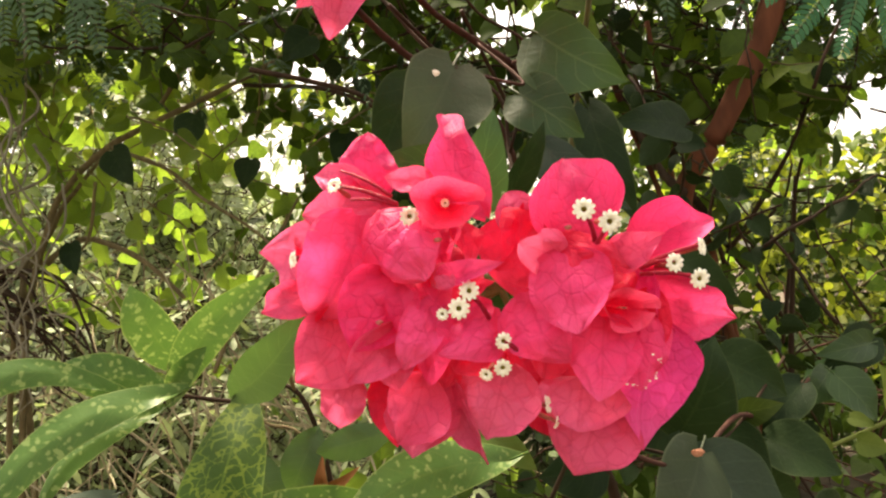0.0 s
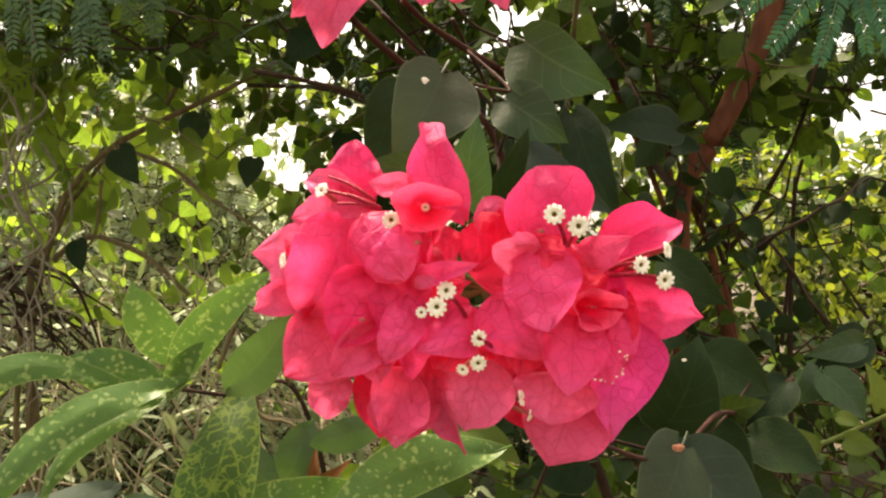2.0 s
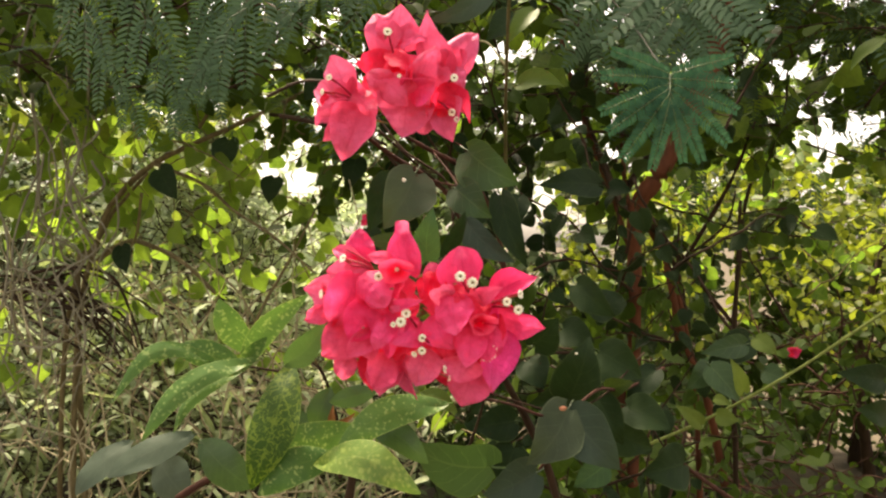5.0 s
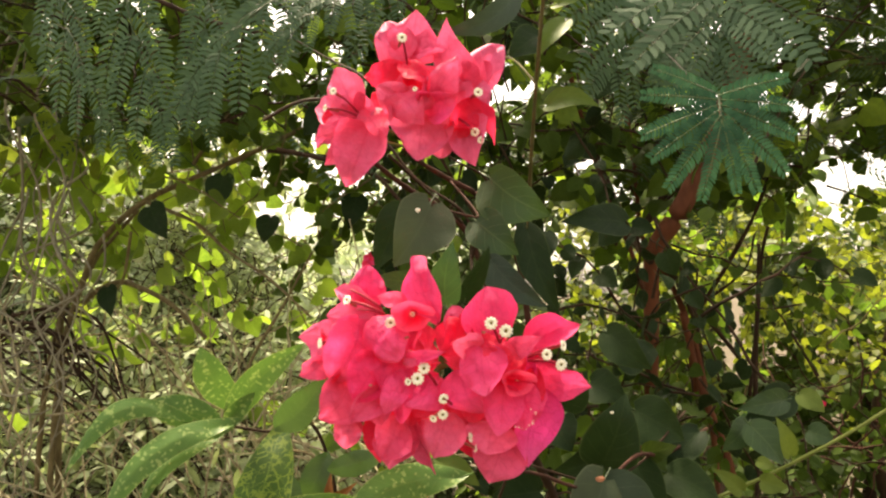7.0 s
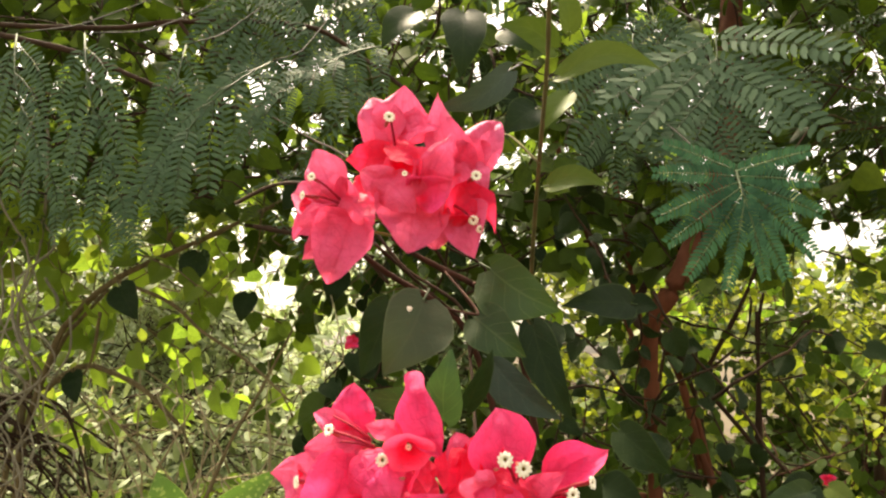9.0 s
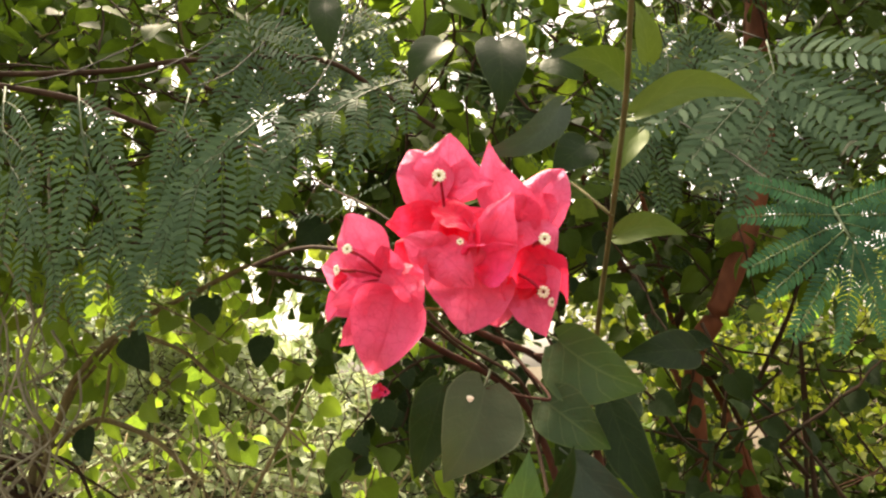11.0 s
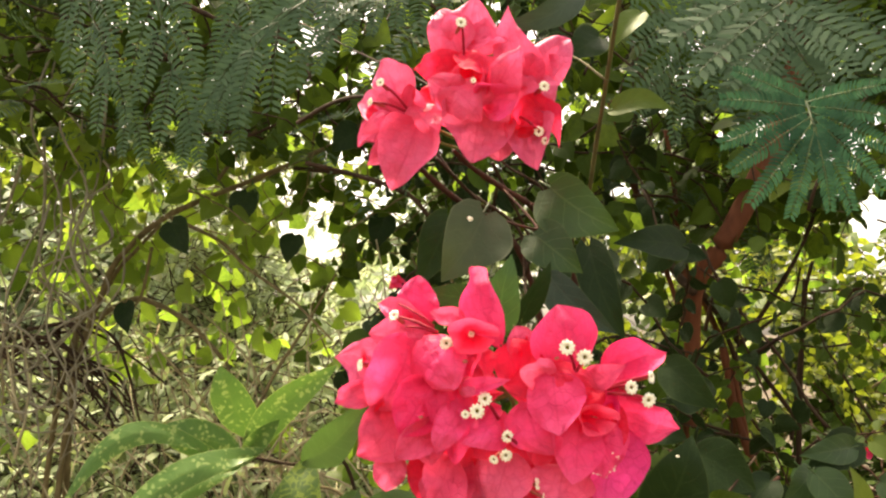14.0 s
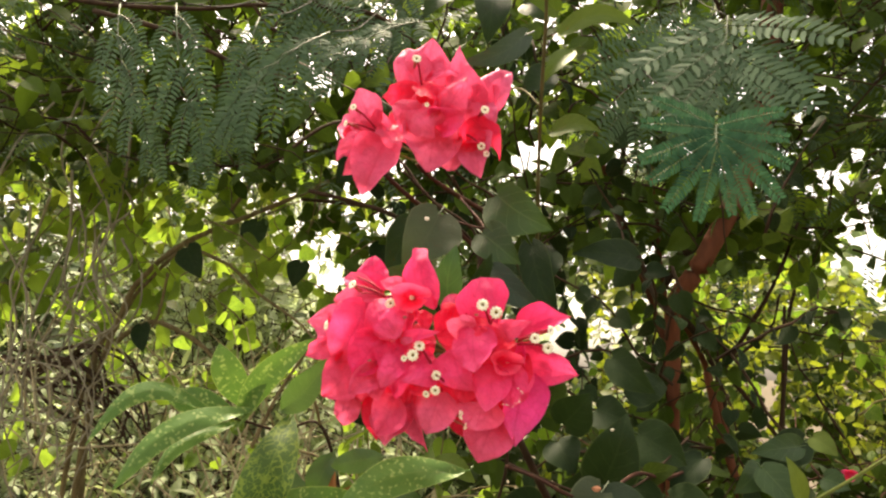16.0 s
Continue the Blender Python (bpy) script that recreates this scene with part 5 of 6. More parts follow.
stem("branch", boug, [(-0.1614, 0.5000, 1.5837), (-0.1068, 0.4200, 1.5801), (-0.0582, 0.3600, 1.5646)], 0.0018, 0.0011, BARK)
stem("branch", boug, [(-0.0312, 0.3800, 1.5290), (-0.0015, 0.4000, 1.5033), (0.0243, 0.4200, 1.4823)], 0.0011, 0.0010, BARK)
stem("branch", boug, [(0.0066, 0.4000, 1.5314), (0.0275, 0.4400, 1.5017), (0.0446, 0.4800, 1.4784)], 0.0012, 0.0011, BARK)
stem("green_stem", boug, [(0.2546, 0.7400, 1.1501), (0.3369, 0.6700, 1.2148), (0.4011, 0.5900, 1.2844), (0.4613, 0.5200, 1.3590), (0.4988, 0.4700, 1.4078)], 0.0021, 0.0013, GSTEM)

def blossom(at, size, seed):
    """A far single bloom of three small bracts."""
    rng = random.Random(seed)
    core = cluster_core("flower_head", at, [Vector(at) + Vector((size * 0.2, 0, 0)), Vector(at) + Vector((-size * 0.2, 0, 0))], Vector(at) + Vector((0, size * 0.3, -size * 0.4)), "small deep-pink bloom half hidden in the leaves")
    for k in range(5):
        a = 2 * math.pi * k / 5 + rng.uniform(-0.3, 0.3)
        bract(core, at, Vector(at) + Vector((math.cos(a), -0.4, math.sin(a))) * size * rng.uniform(0.4, 0.6), size * 0.5, k % 2, 1, 0, 0.2, 0.1)


def fleck(parent, at, size, mat, name, label):
    """A small crumpled scrap that clings to a leaf or twig."""
    bm = bmesh.new()
    bmesh.ops.create_icosphere(bm, subdivisions=2, radius=size)
    for v in bm.verts:
        v.co = Vector((v.co.x, v.co.y * 0.25, v.co.z * 0.6)) * (1 + 0.5 * noise.noise(v.co * 2.2 / size))
    me = bpy.data.meshes.new(name)
    bm.to_mesh(me)
    bm.free()
    return part(name, me, mat, parent, at, label)


broad_leaf(bl, (0.3306, 0.6600, 1.2121), (0.2953, 0.6450, 1.2393), 0.0204, LIME_LEAF, 0, 0.2, 0.1)
broad_leaf(bl, (0.3369, 0.6200, 1.2336), (0.3561, 0.6050, 1.2309), 0.0212, LIME_LEAF, 0, 0.2, 0.1)
broad_leaf(bl, (0.3665, 0.6200, 1.2614), (0.3459, 0.6050, 1.3023), 0.0192, LIME_LEAF, 0, 0.2, 0.1)
broad_leaf(bl, (0.3410, 0.6400, 1.2492), (0.3543, 0.6250, 1.2453), 0.0136, LIME_LEAF, 0, 0.2, 0.1)
broad_leaf(bl, (0.3531, 0.7000, 1.2779), (0.3198, 0.6850, 1.2500), 0.0319, MIDDARK, 0, 0.2, 0.1)
broad_leaf(bl, (0.3492, 0.6800, 1.2794), (0.3784, 0.6650, 1.2394), 0.0388, MIDDARK, 0, 0.2, 0.1)
broad_leaf(bl, (0.4048, 0.7200, 1.3029), (0.3467, 0.7050, 1.2940), 0.0316, MIDDARK, 0, 0.2, 0.1)
broad_leaf(bl, (0.3958, 0.6600, 1.3182), (0.4152, 0.6450, 1.3019), 0.0247, LIME_LEAF, 0, 0.2, 0.1)
broad_leaf(bl, (0.4231, 0.7000, 1.2709), (0.4441, 0.6850, 1.2627), 0.0285, MIDDARK, 0, 0.2, 0.1)
fleck(bl, (0.1274, 0.3880, 1.2920), 0.0035, SALMON, "scrap", "salmon-brown scar at a leaf joint")
blossom((-0.1308, 1.0000, 1.4735), 0.028, 1)
blossom((0.7903, 1.4500, 1.1878), 0.032, 2)
fleck(bl, (-0.0067, 0.3430, 1.4832), 0.0028, CREAM, "scrap", "pale dried scrap on a leaf")
fleck(bl, (0.1459, 0.4380, 1.3317), 0.0015, CREAM, "scrap", "pale dried scrap on a leaf")
leaf(bl, (-0.0707, 0.4000, 1.2736), (-0.0713, 0.3900, 1.2914), 0.0098, 0, 0.3, 0.4, DRY, 0)
leaf(bl, (-0.0661, 0.4000, 1.2717), (-0.0527, 0.3900, 1.2840), 0.0090, 0, 0.3, 0.4, DRY, 0)
leaf(bl, (-0.0719, 0.4000, 1.2678), (-0.0813, 0.4000, 1.2793), 0.0083, 0, 0.3, 0.4, DRY, 0)
leaf(bl, (-0.1728, 0.9800, 1.7328), (-0.2125, 0.9600, 1.7589), 0.0351, 0, 0.06, 0.1, LIGHT)
leaf(bl, (-0.2670, 0.9800, 2.0144), (-0.3032, 0.9600, 2.0421), 0.0368, 0, 0.06, 0.1, LIGHT)
fleck(low, (0.0549, 0.2300, 1.3583), 0.00054, CREAM, "speck", "tiny pale speck on a bract")
fleck(low, (0.0577, 0.2300, 1.3576), 0.00058, CREAM, "speck", "tiny pale speck on a bract")
fleck(low, (0.0568, 0.2300, 1.3580), 0.00058, CREAM, "speck", "tiny pale speck on a bract")
fleck(low, (0.0606, 0.2300, 1.3571), 0.00033, CREAM, "speck", "tiny pale speck on a bract")
fleck(low, (0.0619, 0.2300, 1.3592), 0.00046, CREAM, "speck", "tiny pale speck on a bract")
fleck(low, (0.0637, 0.2300, 1.3608), 0.00037, CREAM, "speck", "tiny pale speck on a bract")
fleck(low, (0.0638, 0.2300, 1.3600), 0.00053, CREAM, "speck", "tiny pale speck on a bract")
fleck(low, (0.0640, 0.2300, 1.3617), 0.00034, CREAM, "speck", "tiny pale speck on a bract")
fleck(low, (0.0653, 0.2300, 1.3648), 0.00030, CREAM, "speck", "tiny pale speck on a bract")
fleck(low, (0.0654, 0.2300, 1.3660), 0.00036, CREAM, "speck", "tiny pale speck on a bract")
fleck(low, (0.0646, 0.2300, 1.3657), 0.00039, CREAM, "speck", "tiny pale speck on a bract")
fleck(low, (0.0629, 0.2300, 1.3673), 0.00050, CREAM, "speck", "tiny pale speck on a bract")
fleck(low, (-0.0024, 0.2310, 1.4034), 0.0013, TUBE, "stamens", "tuft of pale pink stamens")
fleck(low, (-0.0209, 0.2310, 1.3781), 0.0012, TUBE, "stamens", "tuft of pale pink stamens")
fleck(low, (0.0381, 0.2320, 1.4067), 0.0012, TUBE, "stamens", "tuft of pale pink stamens")

# ---------------- spotted-leaf shrub ----------------
shrub = thing("spotted_shrub", (-0.08, 0.46, 0.0), "low shrub with long yellow-spotted green leaves", "shrub")
o = Vector((-0.08, 0.46, 0))
v, f = tube_data(smooth_line([o, o + Vector((0.01, 0.0, 0.5)), o + Vector((0.0, -0.03, 1.0)), o + Vector((0.025, -0.04, 1.26))]), 0.008, 0.004, 8, 0.1, 9)
var = part("main_stem", make_mesh("main_stem", [q - o for q in v], f), BARK, shrub, o)
long_leaf(var, (-0.1587, 0.3450, 1.3316), (-0.2127, 0.2850, 1.3165), 0.0145, SPOT, 15, -0.2, 0.14, 0, -0.28)
long_leaf(var, (-0.1294, 0.3400, 1.3343), (-0.1891, 0.2800, 1.2895), 0.0184, SPOT, 13, -0.22, 0.12, 0, -0.12)
long_leaf(var, (-0.1412, 0.3450, 1.3247), (-0.1749, 0.3000, 1.2921), 0.0123, SPOT, 8, -0.2, 0.1, 0, -0.1)
long_leaf(var, (-0.0989, 0.3450, 1.3284), (-0.1139, 0.2950, 1.2511), 0.0358, NET, 0, -0.12, 0.1, 0, 0.04)
long_leaf(var, (-0.1440, 0.3750, 1.3267), (-0.0822, 0.3350, 1.3904), 0.0209, SPOT, 0, 0.2, 0.08, 0, 0.06)
long_leaf(var, (-0.1481, 0.3900, 1.3395), (-0.1659, 0.3700, 1.3833), 0.0273, SPOT, 0, 0.16, 0.08, 0, 0)
long_leaf(var, (-0.1578, 0.3850, 1.3309), (-0.1993, 0.3600, 1.3439), 0.0242, SPOT, 22, -0.16, 0.1, 0, 0)
long_leaf(var, (-0.1398, 0.3600, 1.3316), (-0.1155, 0.3400, 1.3567), 0.0129, SPOT, 0, 0.2, 0.1, 0, 0)
long_leaf(var, (-0.0852, 0.2900, 1.3449), (-0.0515, 0.2620, 1.3776), 0.0194, PLAIN, 10, 0.2, 0.1, 0, -0.06)
long_leaf(var, (0.0239, 0.3350, 1.3038), (-0.0536, 0.3100, 1.2754), 0.0262, SPOT, 12, -0.16, 0.12, 0, -0.1)
long_leaf(var, (-0.0478, 0.3700, 1.2739), (-0.1218, 0.3450, 1.2685), 0.0288, SPOT, 0, -0.16, 0.1, 0, 0)
long_leaf(var, (-0.0638, 0.3120, 1.2625), (0.0104, 0.2780, 1.2563), 0.0287, YELLOWISH, -18, -0.16, 0.16, 0, 0.14)
long_leaf(var, (-0.0611, 0.3300, 1.2633), (-0.1099, 0.3000, 1.2449), 0.0282, SPOT, 12, -0.16, 0.12, 0, -0.1)
long_leaf(var, (-0.0322, 0.3450, 1.2865), (0.0148, 0.3250, 1.2623), 0.0235, PLAIN, 0, -0.16, 0.12, 0, 0.1)
long_leaf(var, (0.0094, 0.3600, 1.3084), (0.0376, 0.3400, 1.2985), 0.0147, SHADY, 0, 0.16, 0.1, 0, 0.1)
long_leaf(var, (-0.0768, 0.4000, 1.3011), (-0.0889, 0.3900, 1.2704), 0.0233, PLAIN, 0, 0.16, 0.1, 0, 0)
long_leaf(var, (-0.0356, 0.3800, 1.3056), (-0.0704, 0.3700, 1.2986), 0.0180, PLAIN, 0, -0.16, 0.1, 0, 0)
long_leaf(var, (-0.2448, 0.5000, 1.2311), (-0.3085, 0.4600, 1.2010), 0.0331, SAGE, 25, -0.1, 0.1, 0, 0)
long_leaf(var, (-0.3281, 0.5400, 1.2102), (-0.3650, 0.5000, 1.1708), 0.0340, SAGE, 25, -0.1, 0.1, 0, 0)
long_leaf(var, (-0.2118, 0.4600, 1.2347), (-0.1575, 0.4400, 1.2002), 0.0409, PLAIN, 0, -0.1, 0.1, 0, 0)
long_leaf(var, (-0.1257, 0.4200, 1.2867), (-0.0888, 0.4100, 1.2505), 0.0241, PLAIN, 0, -0.1, 0.1, 0, 0)
long_leaf(var, (-0.2733, 0.5000, 1.2056), (-0.2366, 0.4800, 1.1741), 0.0434, SAGE, 0, -0.1, 0.1, 0, 0)
stem("branch", shrub, [(-0.0708, 0.4200, 1.2179), (-0.0741, 0.4200, 1.2737), (-0.0883, 0.4000, 1.3250), (-0.1189, 0.4000, 1.3190), (-0.1418, 0.3800, 1.3259), (-0.1565, 0.3400, 1.3362)], 0.0016, 0.0010, BARK)
stem("branch", shrub, [(-0.0708, 0.4200, 1.2179), (-0.0859, 0.4200, 1.2896), (-0.1096, 0.4200, 1.3016), (-0.1174, 0.4200, 1.3135)], 0.0012, 0.0008, TWIG)
stem("branch", shrub, [(-0.0708, 0.4200, 1.2179), (-0.0510, 0.4000, 1.2564), (-0.0125, 0.3600, 1.2957), (0.0123, 0.3500, 1.3035)], 0.0016, 0.0007, BARK)
stem("branch", shrub, [(-0.0883, 0.4000, 1.3250), (-0.0849, 0.3600, 1.3462), (-0.0899, 0.3300, 1.3411)], 0.0011, 0.0010, TWIG)

# ---------------- feathery-leaved tree ----------------
ftree = thing("feathery_tree", (0.9, 0.9, 0.0), "feathery-leaved tree with blue-green drooping fronds", "tree")
stem("trunk", ftree, [(0.9, 0.9, -0.02), (0.97, 1.0, 1.0), (0.85, 1.1, 2.1), (0.4, 1.1, 2.4), (0.0, 1.1, 2.43), (-0.55, 1.1, 2.42)], 0.03, 0.006, BARK)
frond(ftree, (-0.3162, 0.5300, 1.7516), (-0.2559, 0.4900, 1.5875), 0.074, 5, 0.62, 1.3)
frond(ftree, (-0.1480, 0.5500, 1.7300), (-0.2177, 0.4900, 1.6209), 0.078, 5, 0.75, 1.6)
frond(ftree, (-0.0377, 0.5700, 1.7541), (-0.1338, 0.5000, 1.6676), 0.055, 6, 0.9, 1.4)
frond(ftree, (-0.4053, 0.5700, 1.7719), (-0.3269, 0.5200, 1.6052), 0.076, 5, 0.62, 1.3)
frond(ftree, (-0.2409, 0.5800, 1.7619), (-0.2358, 0.5400, 1.6245), 0.07, 5, 0.7, 1.4)
fan_frond(ftree, (0.2114, 0.3700, 1.5540), 0.066, 6, 0.12)
frond(ftree, (0.2982, 0.6200, 1.7898), (0.2834, 0.5800, 1.7011), 0.1141, 7, 1.15, 0.3)
frond(ftree, (0.2616, 0.8000, 1.8686), (0.2169, 0.7600, 1.7257), 0.1078, 6, 1.0, 0.4)
frond(ftree, (-0.2852, 0.9000, 2.0088), (-0.2487, 0.8500, 1.8784), 0.1127, 6, 0.9, 0.5)
frond(ftree, (-0.1417, 1.0000, 2.0633), (-0.1548, 0.9500, 1.9235), 0.1086, 6, 0.9, 0.5)
frond(ftree, (0.3168, 0.9000, 1.9561), (0.3100, 0.8500, 1.8383), 0.0964, 6, 0.9, 0.5)
frond(ftree, (0.3605, 0.8000, 1.8362), (0.3389, 0.7600, 1.7200), 0.1107, 6, 0.9, 0.5)

# ---------------- red-barked tree ----------------
rtree = thing("red_barked_tree", (0.36, 1.2, 0.0), "slender tree with smooth reddish-brown bark", "tree")
stem("trunk", rtree, [(0.3876, 1.2800, 0.8817), (0.3802, 1.2400, 1.2119), (0.3689, 1.1900, 1.3993), (0.3591, 1.1500, 1.4815), (0.3641, 1.1200, 1.5199), (0.3907, 1.1000, 1.5629), (0.4569, 1.1200, 1.6828), (0.4981, 1.1400, 1.7791), (0.5392, 1.1800, 1.9192), (0.5741, 1.2400, 2.0947), (0.6420, 1.3000, 2.4403)], 0.0118, 0.0229, REDBARK)
stem("limb", rtree, [(0.3500, 1.1200, 1.4832), (0.3357, 1.2000, 1.5304), (0.3133, 1.3000, 1.6385), (0.3019, 1.4000, 1.7419), (0.3266, 1.5000, 1.9220)], 0.0079, 0.0062, BARK)
stem("limb", rtree, [(0.3610, 1.2500, 1.5407), (0.4206, 1.3000, 1.6223), (0.4846, 1.3500, 1.7118), (0.5962, 1.5000, 1.9069)], 0.0079, 0.0049, BARK)
stem("limb", rtree, [(0.3589, 1.1500, 1.5005), (0.4521, 1.3000, 1.4474), (0.5205, 1.4000, 1.3987), (0.6770, 1.5000, 1.2401)], 0.0072, 0.0046, BARK)
stem("limb", rtree, [(0.5192, 1.4000, 1.3882), (0.5378, 1.3500, 1.4418), (0.5951, 1.3000, 1.5716), (0.6428, 1.3000, 1.6946)], 0.0054, 0.0031, BARK)
stem("limb", rtree, [(0.5284, 1.4500, 1.2128), (0.4952, 1.4000, 1.3683), (0.4280, 1.3000, 1.4586), (0.3544, 1.1500, 1.5007)], 0.0077, 0.0045, REDBARK)
stem("limb", rtree, [(0.5563, 1.4800, 1.2060), (0.5229, 1.4200, 1.3546), (0.4471, 1.3000, 1.4477)], 0.0067, 0.0041, BARK)
stem("limb", rtree, [(0.2354, 1.3200, 1.8800), (0.2678, 1.3200, 1.7601), (0.3018, 1.3000, 1.6473), (0.3430, 1.2700, 1.5257), (0.3668, 1.2200, 1.4195)], 0.0055, 0.0051, REDBARK)
stem("limb", rtree, [(0.3448, 1.3000, 1.8074), (0.3581, 1.2800, 1.6854), (0.3611, 1.2500, 1.5653), (0.3633, 1.1800, 1.4685)], 0.0043, 0.0049, REDBARK)
stem("limb", rtree, [(0.4821, 1.3800, 1.3857), (0.5298, 1.4200, 1.2315), (0.6035, 1.4600, 1.0563), (0.6685, 1.5000, 0.7962)], 0.0069, 0.0100, REDBARK)
stem("limb", rtree, [(0.5056, 1.4000, 1.3620), (0.5627, 1.4400, 1.1331), (0.5822, 1.4600, 0.9097), (0.5934, 1.4800, 0.7540)], 0.0058, 0.0074, REDBARK)
stem("limb", rtree, [(0.6507, 1.4000, 1.5343), (0.6445, 1.4000, 1.3727), (0.6466, 1.4200, 1.1602), (0.6620, 1.4400, 0.8197)], 0.0035, 0.0060, BARK)
stem("limb", rtree, [(0.5161, 1.3800, 1.4026), (0.5652, 1.3600, 1.4417), (0.6056, 1.3500, 1.4858), (0.6219, 1.3500, 1.5524)], 0.0034, 0.0022, BARK)
stem("limb", rtree, [(0.6654, 1.5000, 1.1970), (0.6829, 1.5000, 1.3509), (0.6964, 1.5000, 1.5107), (0.7118, 1.5000, 1.5806)], 0.0045, 0.0036, BARK)
stem("trunk_base", rtree, [(0.36, 1.28, -0.02), (0.37, 1.28, 0.5), (0.36, 1.27, 1.0), (0.36, 1.26, 1.2)], 0.014, 0.0105, REDBARK)
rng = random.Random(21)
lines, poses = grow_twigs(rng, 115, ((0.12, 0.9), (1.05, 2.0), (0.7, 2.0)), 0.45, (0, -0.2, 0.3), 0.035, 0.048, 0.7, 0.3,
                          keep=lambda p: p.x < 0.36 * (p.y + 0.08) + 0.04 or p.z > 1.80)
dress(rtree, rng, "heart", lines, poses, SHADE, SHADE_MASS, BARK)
# Given the dark colour so these leaves look shaded under direct sun.
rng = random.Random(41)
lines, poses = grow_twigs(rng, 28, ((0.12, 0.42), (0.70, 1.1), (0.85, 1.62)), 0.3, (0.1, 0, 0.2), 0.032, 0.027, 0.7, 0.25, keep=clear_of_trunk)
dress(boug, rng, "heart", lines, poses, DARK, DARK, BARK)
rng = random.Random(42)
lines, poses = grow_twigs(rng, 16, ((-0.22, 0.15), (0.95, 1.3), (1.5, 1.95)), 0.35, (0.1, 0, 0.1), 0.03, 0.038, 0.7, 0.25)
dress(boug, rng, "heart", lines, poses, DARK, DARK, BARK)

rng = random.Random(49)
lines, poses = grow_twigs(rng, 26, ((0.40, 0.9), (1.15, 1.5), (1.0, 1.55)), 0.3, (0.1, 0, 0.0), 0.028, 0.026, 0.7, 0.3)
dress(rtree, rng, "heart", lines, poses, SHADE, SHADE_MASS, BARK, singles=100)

# ---------------- heart-leaved climber on the left ----------------
lvine = thing("climber", (-1.0, 1.65, 0.0), "heart-leaved climber with arching brown stems", "climber")
stem("branch", lvine, [(-1.0000, 1.6000, 0.0000), (-0.9335, 1.5000, 1.1255), (-0.8462, 1.4500, 1.4546), (-0.7783, 1.4200, 1.5493), (-0.6943, 1.4000, 1.6139), (-0.6013, 1.3800, 1.6543), (-0.4994, 1.3600, 1.6920), (-0.4005, 1.3400, 1.7317), (-0.2446, 1.3000, 1.7944)], 0.0076, 0.0044, TWIG)
stem("branch", lvine, [(-1.1000, 1.7000, 0.0000), (-0.9899, 1.5500, 1.1692), (-0.8647, 1.5000, 1.4598), (-0.7824, 1.4500, 1.5397), (-0.7066, 1.4000, 1.5940)], 0.0066, 0.0035, TWIG)
stem("branch", lvine, [(-0.9500, 1.6500, 0.0000), (-0.9303, 1.5000, 1.2787), (-0.8765, 1.5000, 1.3864), (-0.7943, 1.4800, 1.4338), (-0.7275, 1.4600, 1.4257), (-0.6383, 1.4400, 1.3860), (-0.5519, 1.4200, 1.3139)], 0.0076, 0.0048, TWIG)
stem("branch", lvine, [(-0.7297, 1.4200, 1.5488), (-0.7595, 1.4500, 1.4417), (-0.8250, 1.5000, 1.3924)], 0.0036, 0.0025, TWIG)
stem("branch", lvine, [(-0.6942, 1.4000, 1.6174), (-0.5551, 1.3500, 1.5638), (-0.4687, 1.3000, 1.5030), (-0.3659, 1.2500, 1.4461), (-0.2698, 1.2000, 1.3730)], 0.0047, 0.0020, TWIG)
stem("branch", lvine, [(-0.4513, 1.3000, 1.1832), (-0.4052, 1.3000, 1.2936), (-0.3485, 1.3000, 1.3924), (-0.2920, 1.3000, 1.5015)], 0.0044, 0.0022, TWIG)
stem("branch", lvine, [(-0.5855, 1.4000, 1.6983), (-0.5247, 1.4000, 1.7911), (-0.4645, 1.4000, 1.8601)], 0.0047, 0.0035, TWIG)
stem("branch", lvine, [(-0.4006, 1.3400, 1.7183), (-0.2255, 1.2000, 1.6761), (-0.1122, 1.1000, 1.6171)], 0.0045, 0.0028, BARK)
stem("branch", lvine, [(-0.6742, 0.8600, 1.9324), (-0.5844, 0.8600, 1.9224), (-0.4508, 0.8600, 1.9177), (-0.3621, 0.8600, 1.9251), (-0.1848, 0.8600, 1.9162), (-0.0982, 0.8600, 1.8646), (-0.0280, 0.8600, 1.8088)], 0.0041, 0.0029, BARK)
stem("branch", lvine, [(-0.6283, 0.8600, 1.9125), (-0.5086, 0.8600, 1.8822), (-0.4193, 0.8600, 1.8425), (-0.3606, 0.8600, 1.8187), (-0.2736, 0.8600, 1.7965)], 0.0044, 0.0029, BARK)
stem("branch", lvine, [(-0.3621, 0.8600, 1.9251), (-0.3322, 0.8600, 1.8874), (-0.2735, 0.8600, 1.8609), (-0.2158, 0.8600, 1.8044)], 0.0029, 0.0022, BARK)
stem("branch", lvine, [(-0.4785, 1.2000, 2.0888), (-0.5001, 1.2000, 2.1607), (-0.4803, 1.2000, 2.2497)], 0.0031, 0.0021, TWIG)
# Hanging climber leaves, their darkness against the sky put into the colour.
broad_leaf(lvine, (-0.4801, 1.3000, 1.6568), (-0.4833, 1.2800, 1.5833), 0.0639, DARK, 0, 0.2, 0.1)
broad_leaf(lvine, (-0.6246, 1.2800, 1.5893), (-0.5782, 1.2600, 1.5245), 0.0587, DARK, 0, 0.2, 0.1)
broad_leaf(lvine, (-0.2018, 1.3000, 1.6174), (-0.2142, 1.2800, 1.5496), 0.0551, DARK, 0, 0.2, 0.1)
broad_leaf(lvine, (-0.2453, 1.2000, 1.7650), (-0.2869, 1.1800, 1.7187), 0.0614, DARK, 0, 0.2, 0.1)
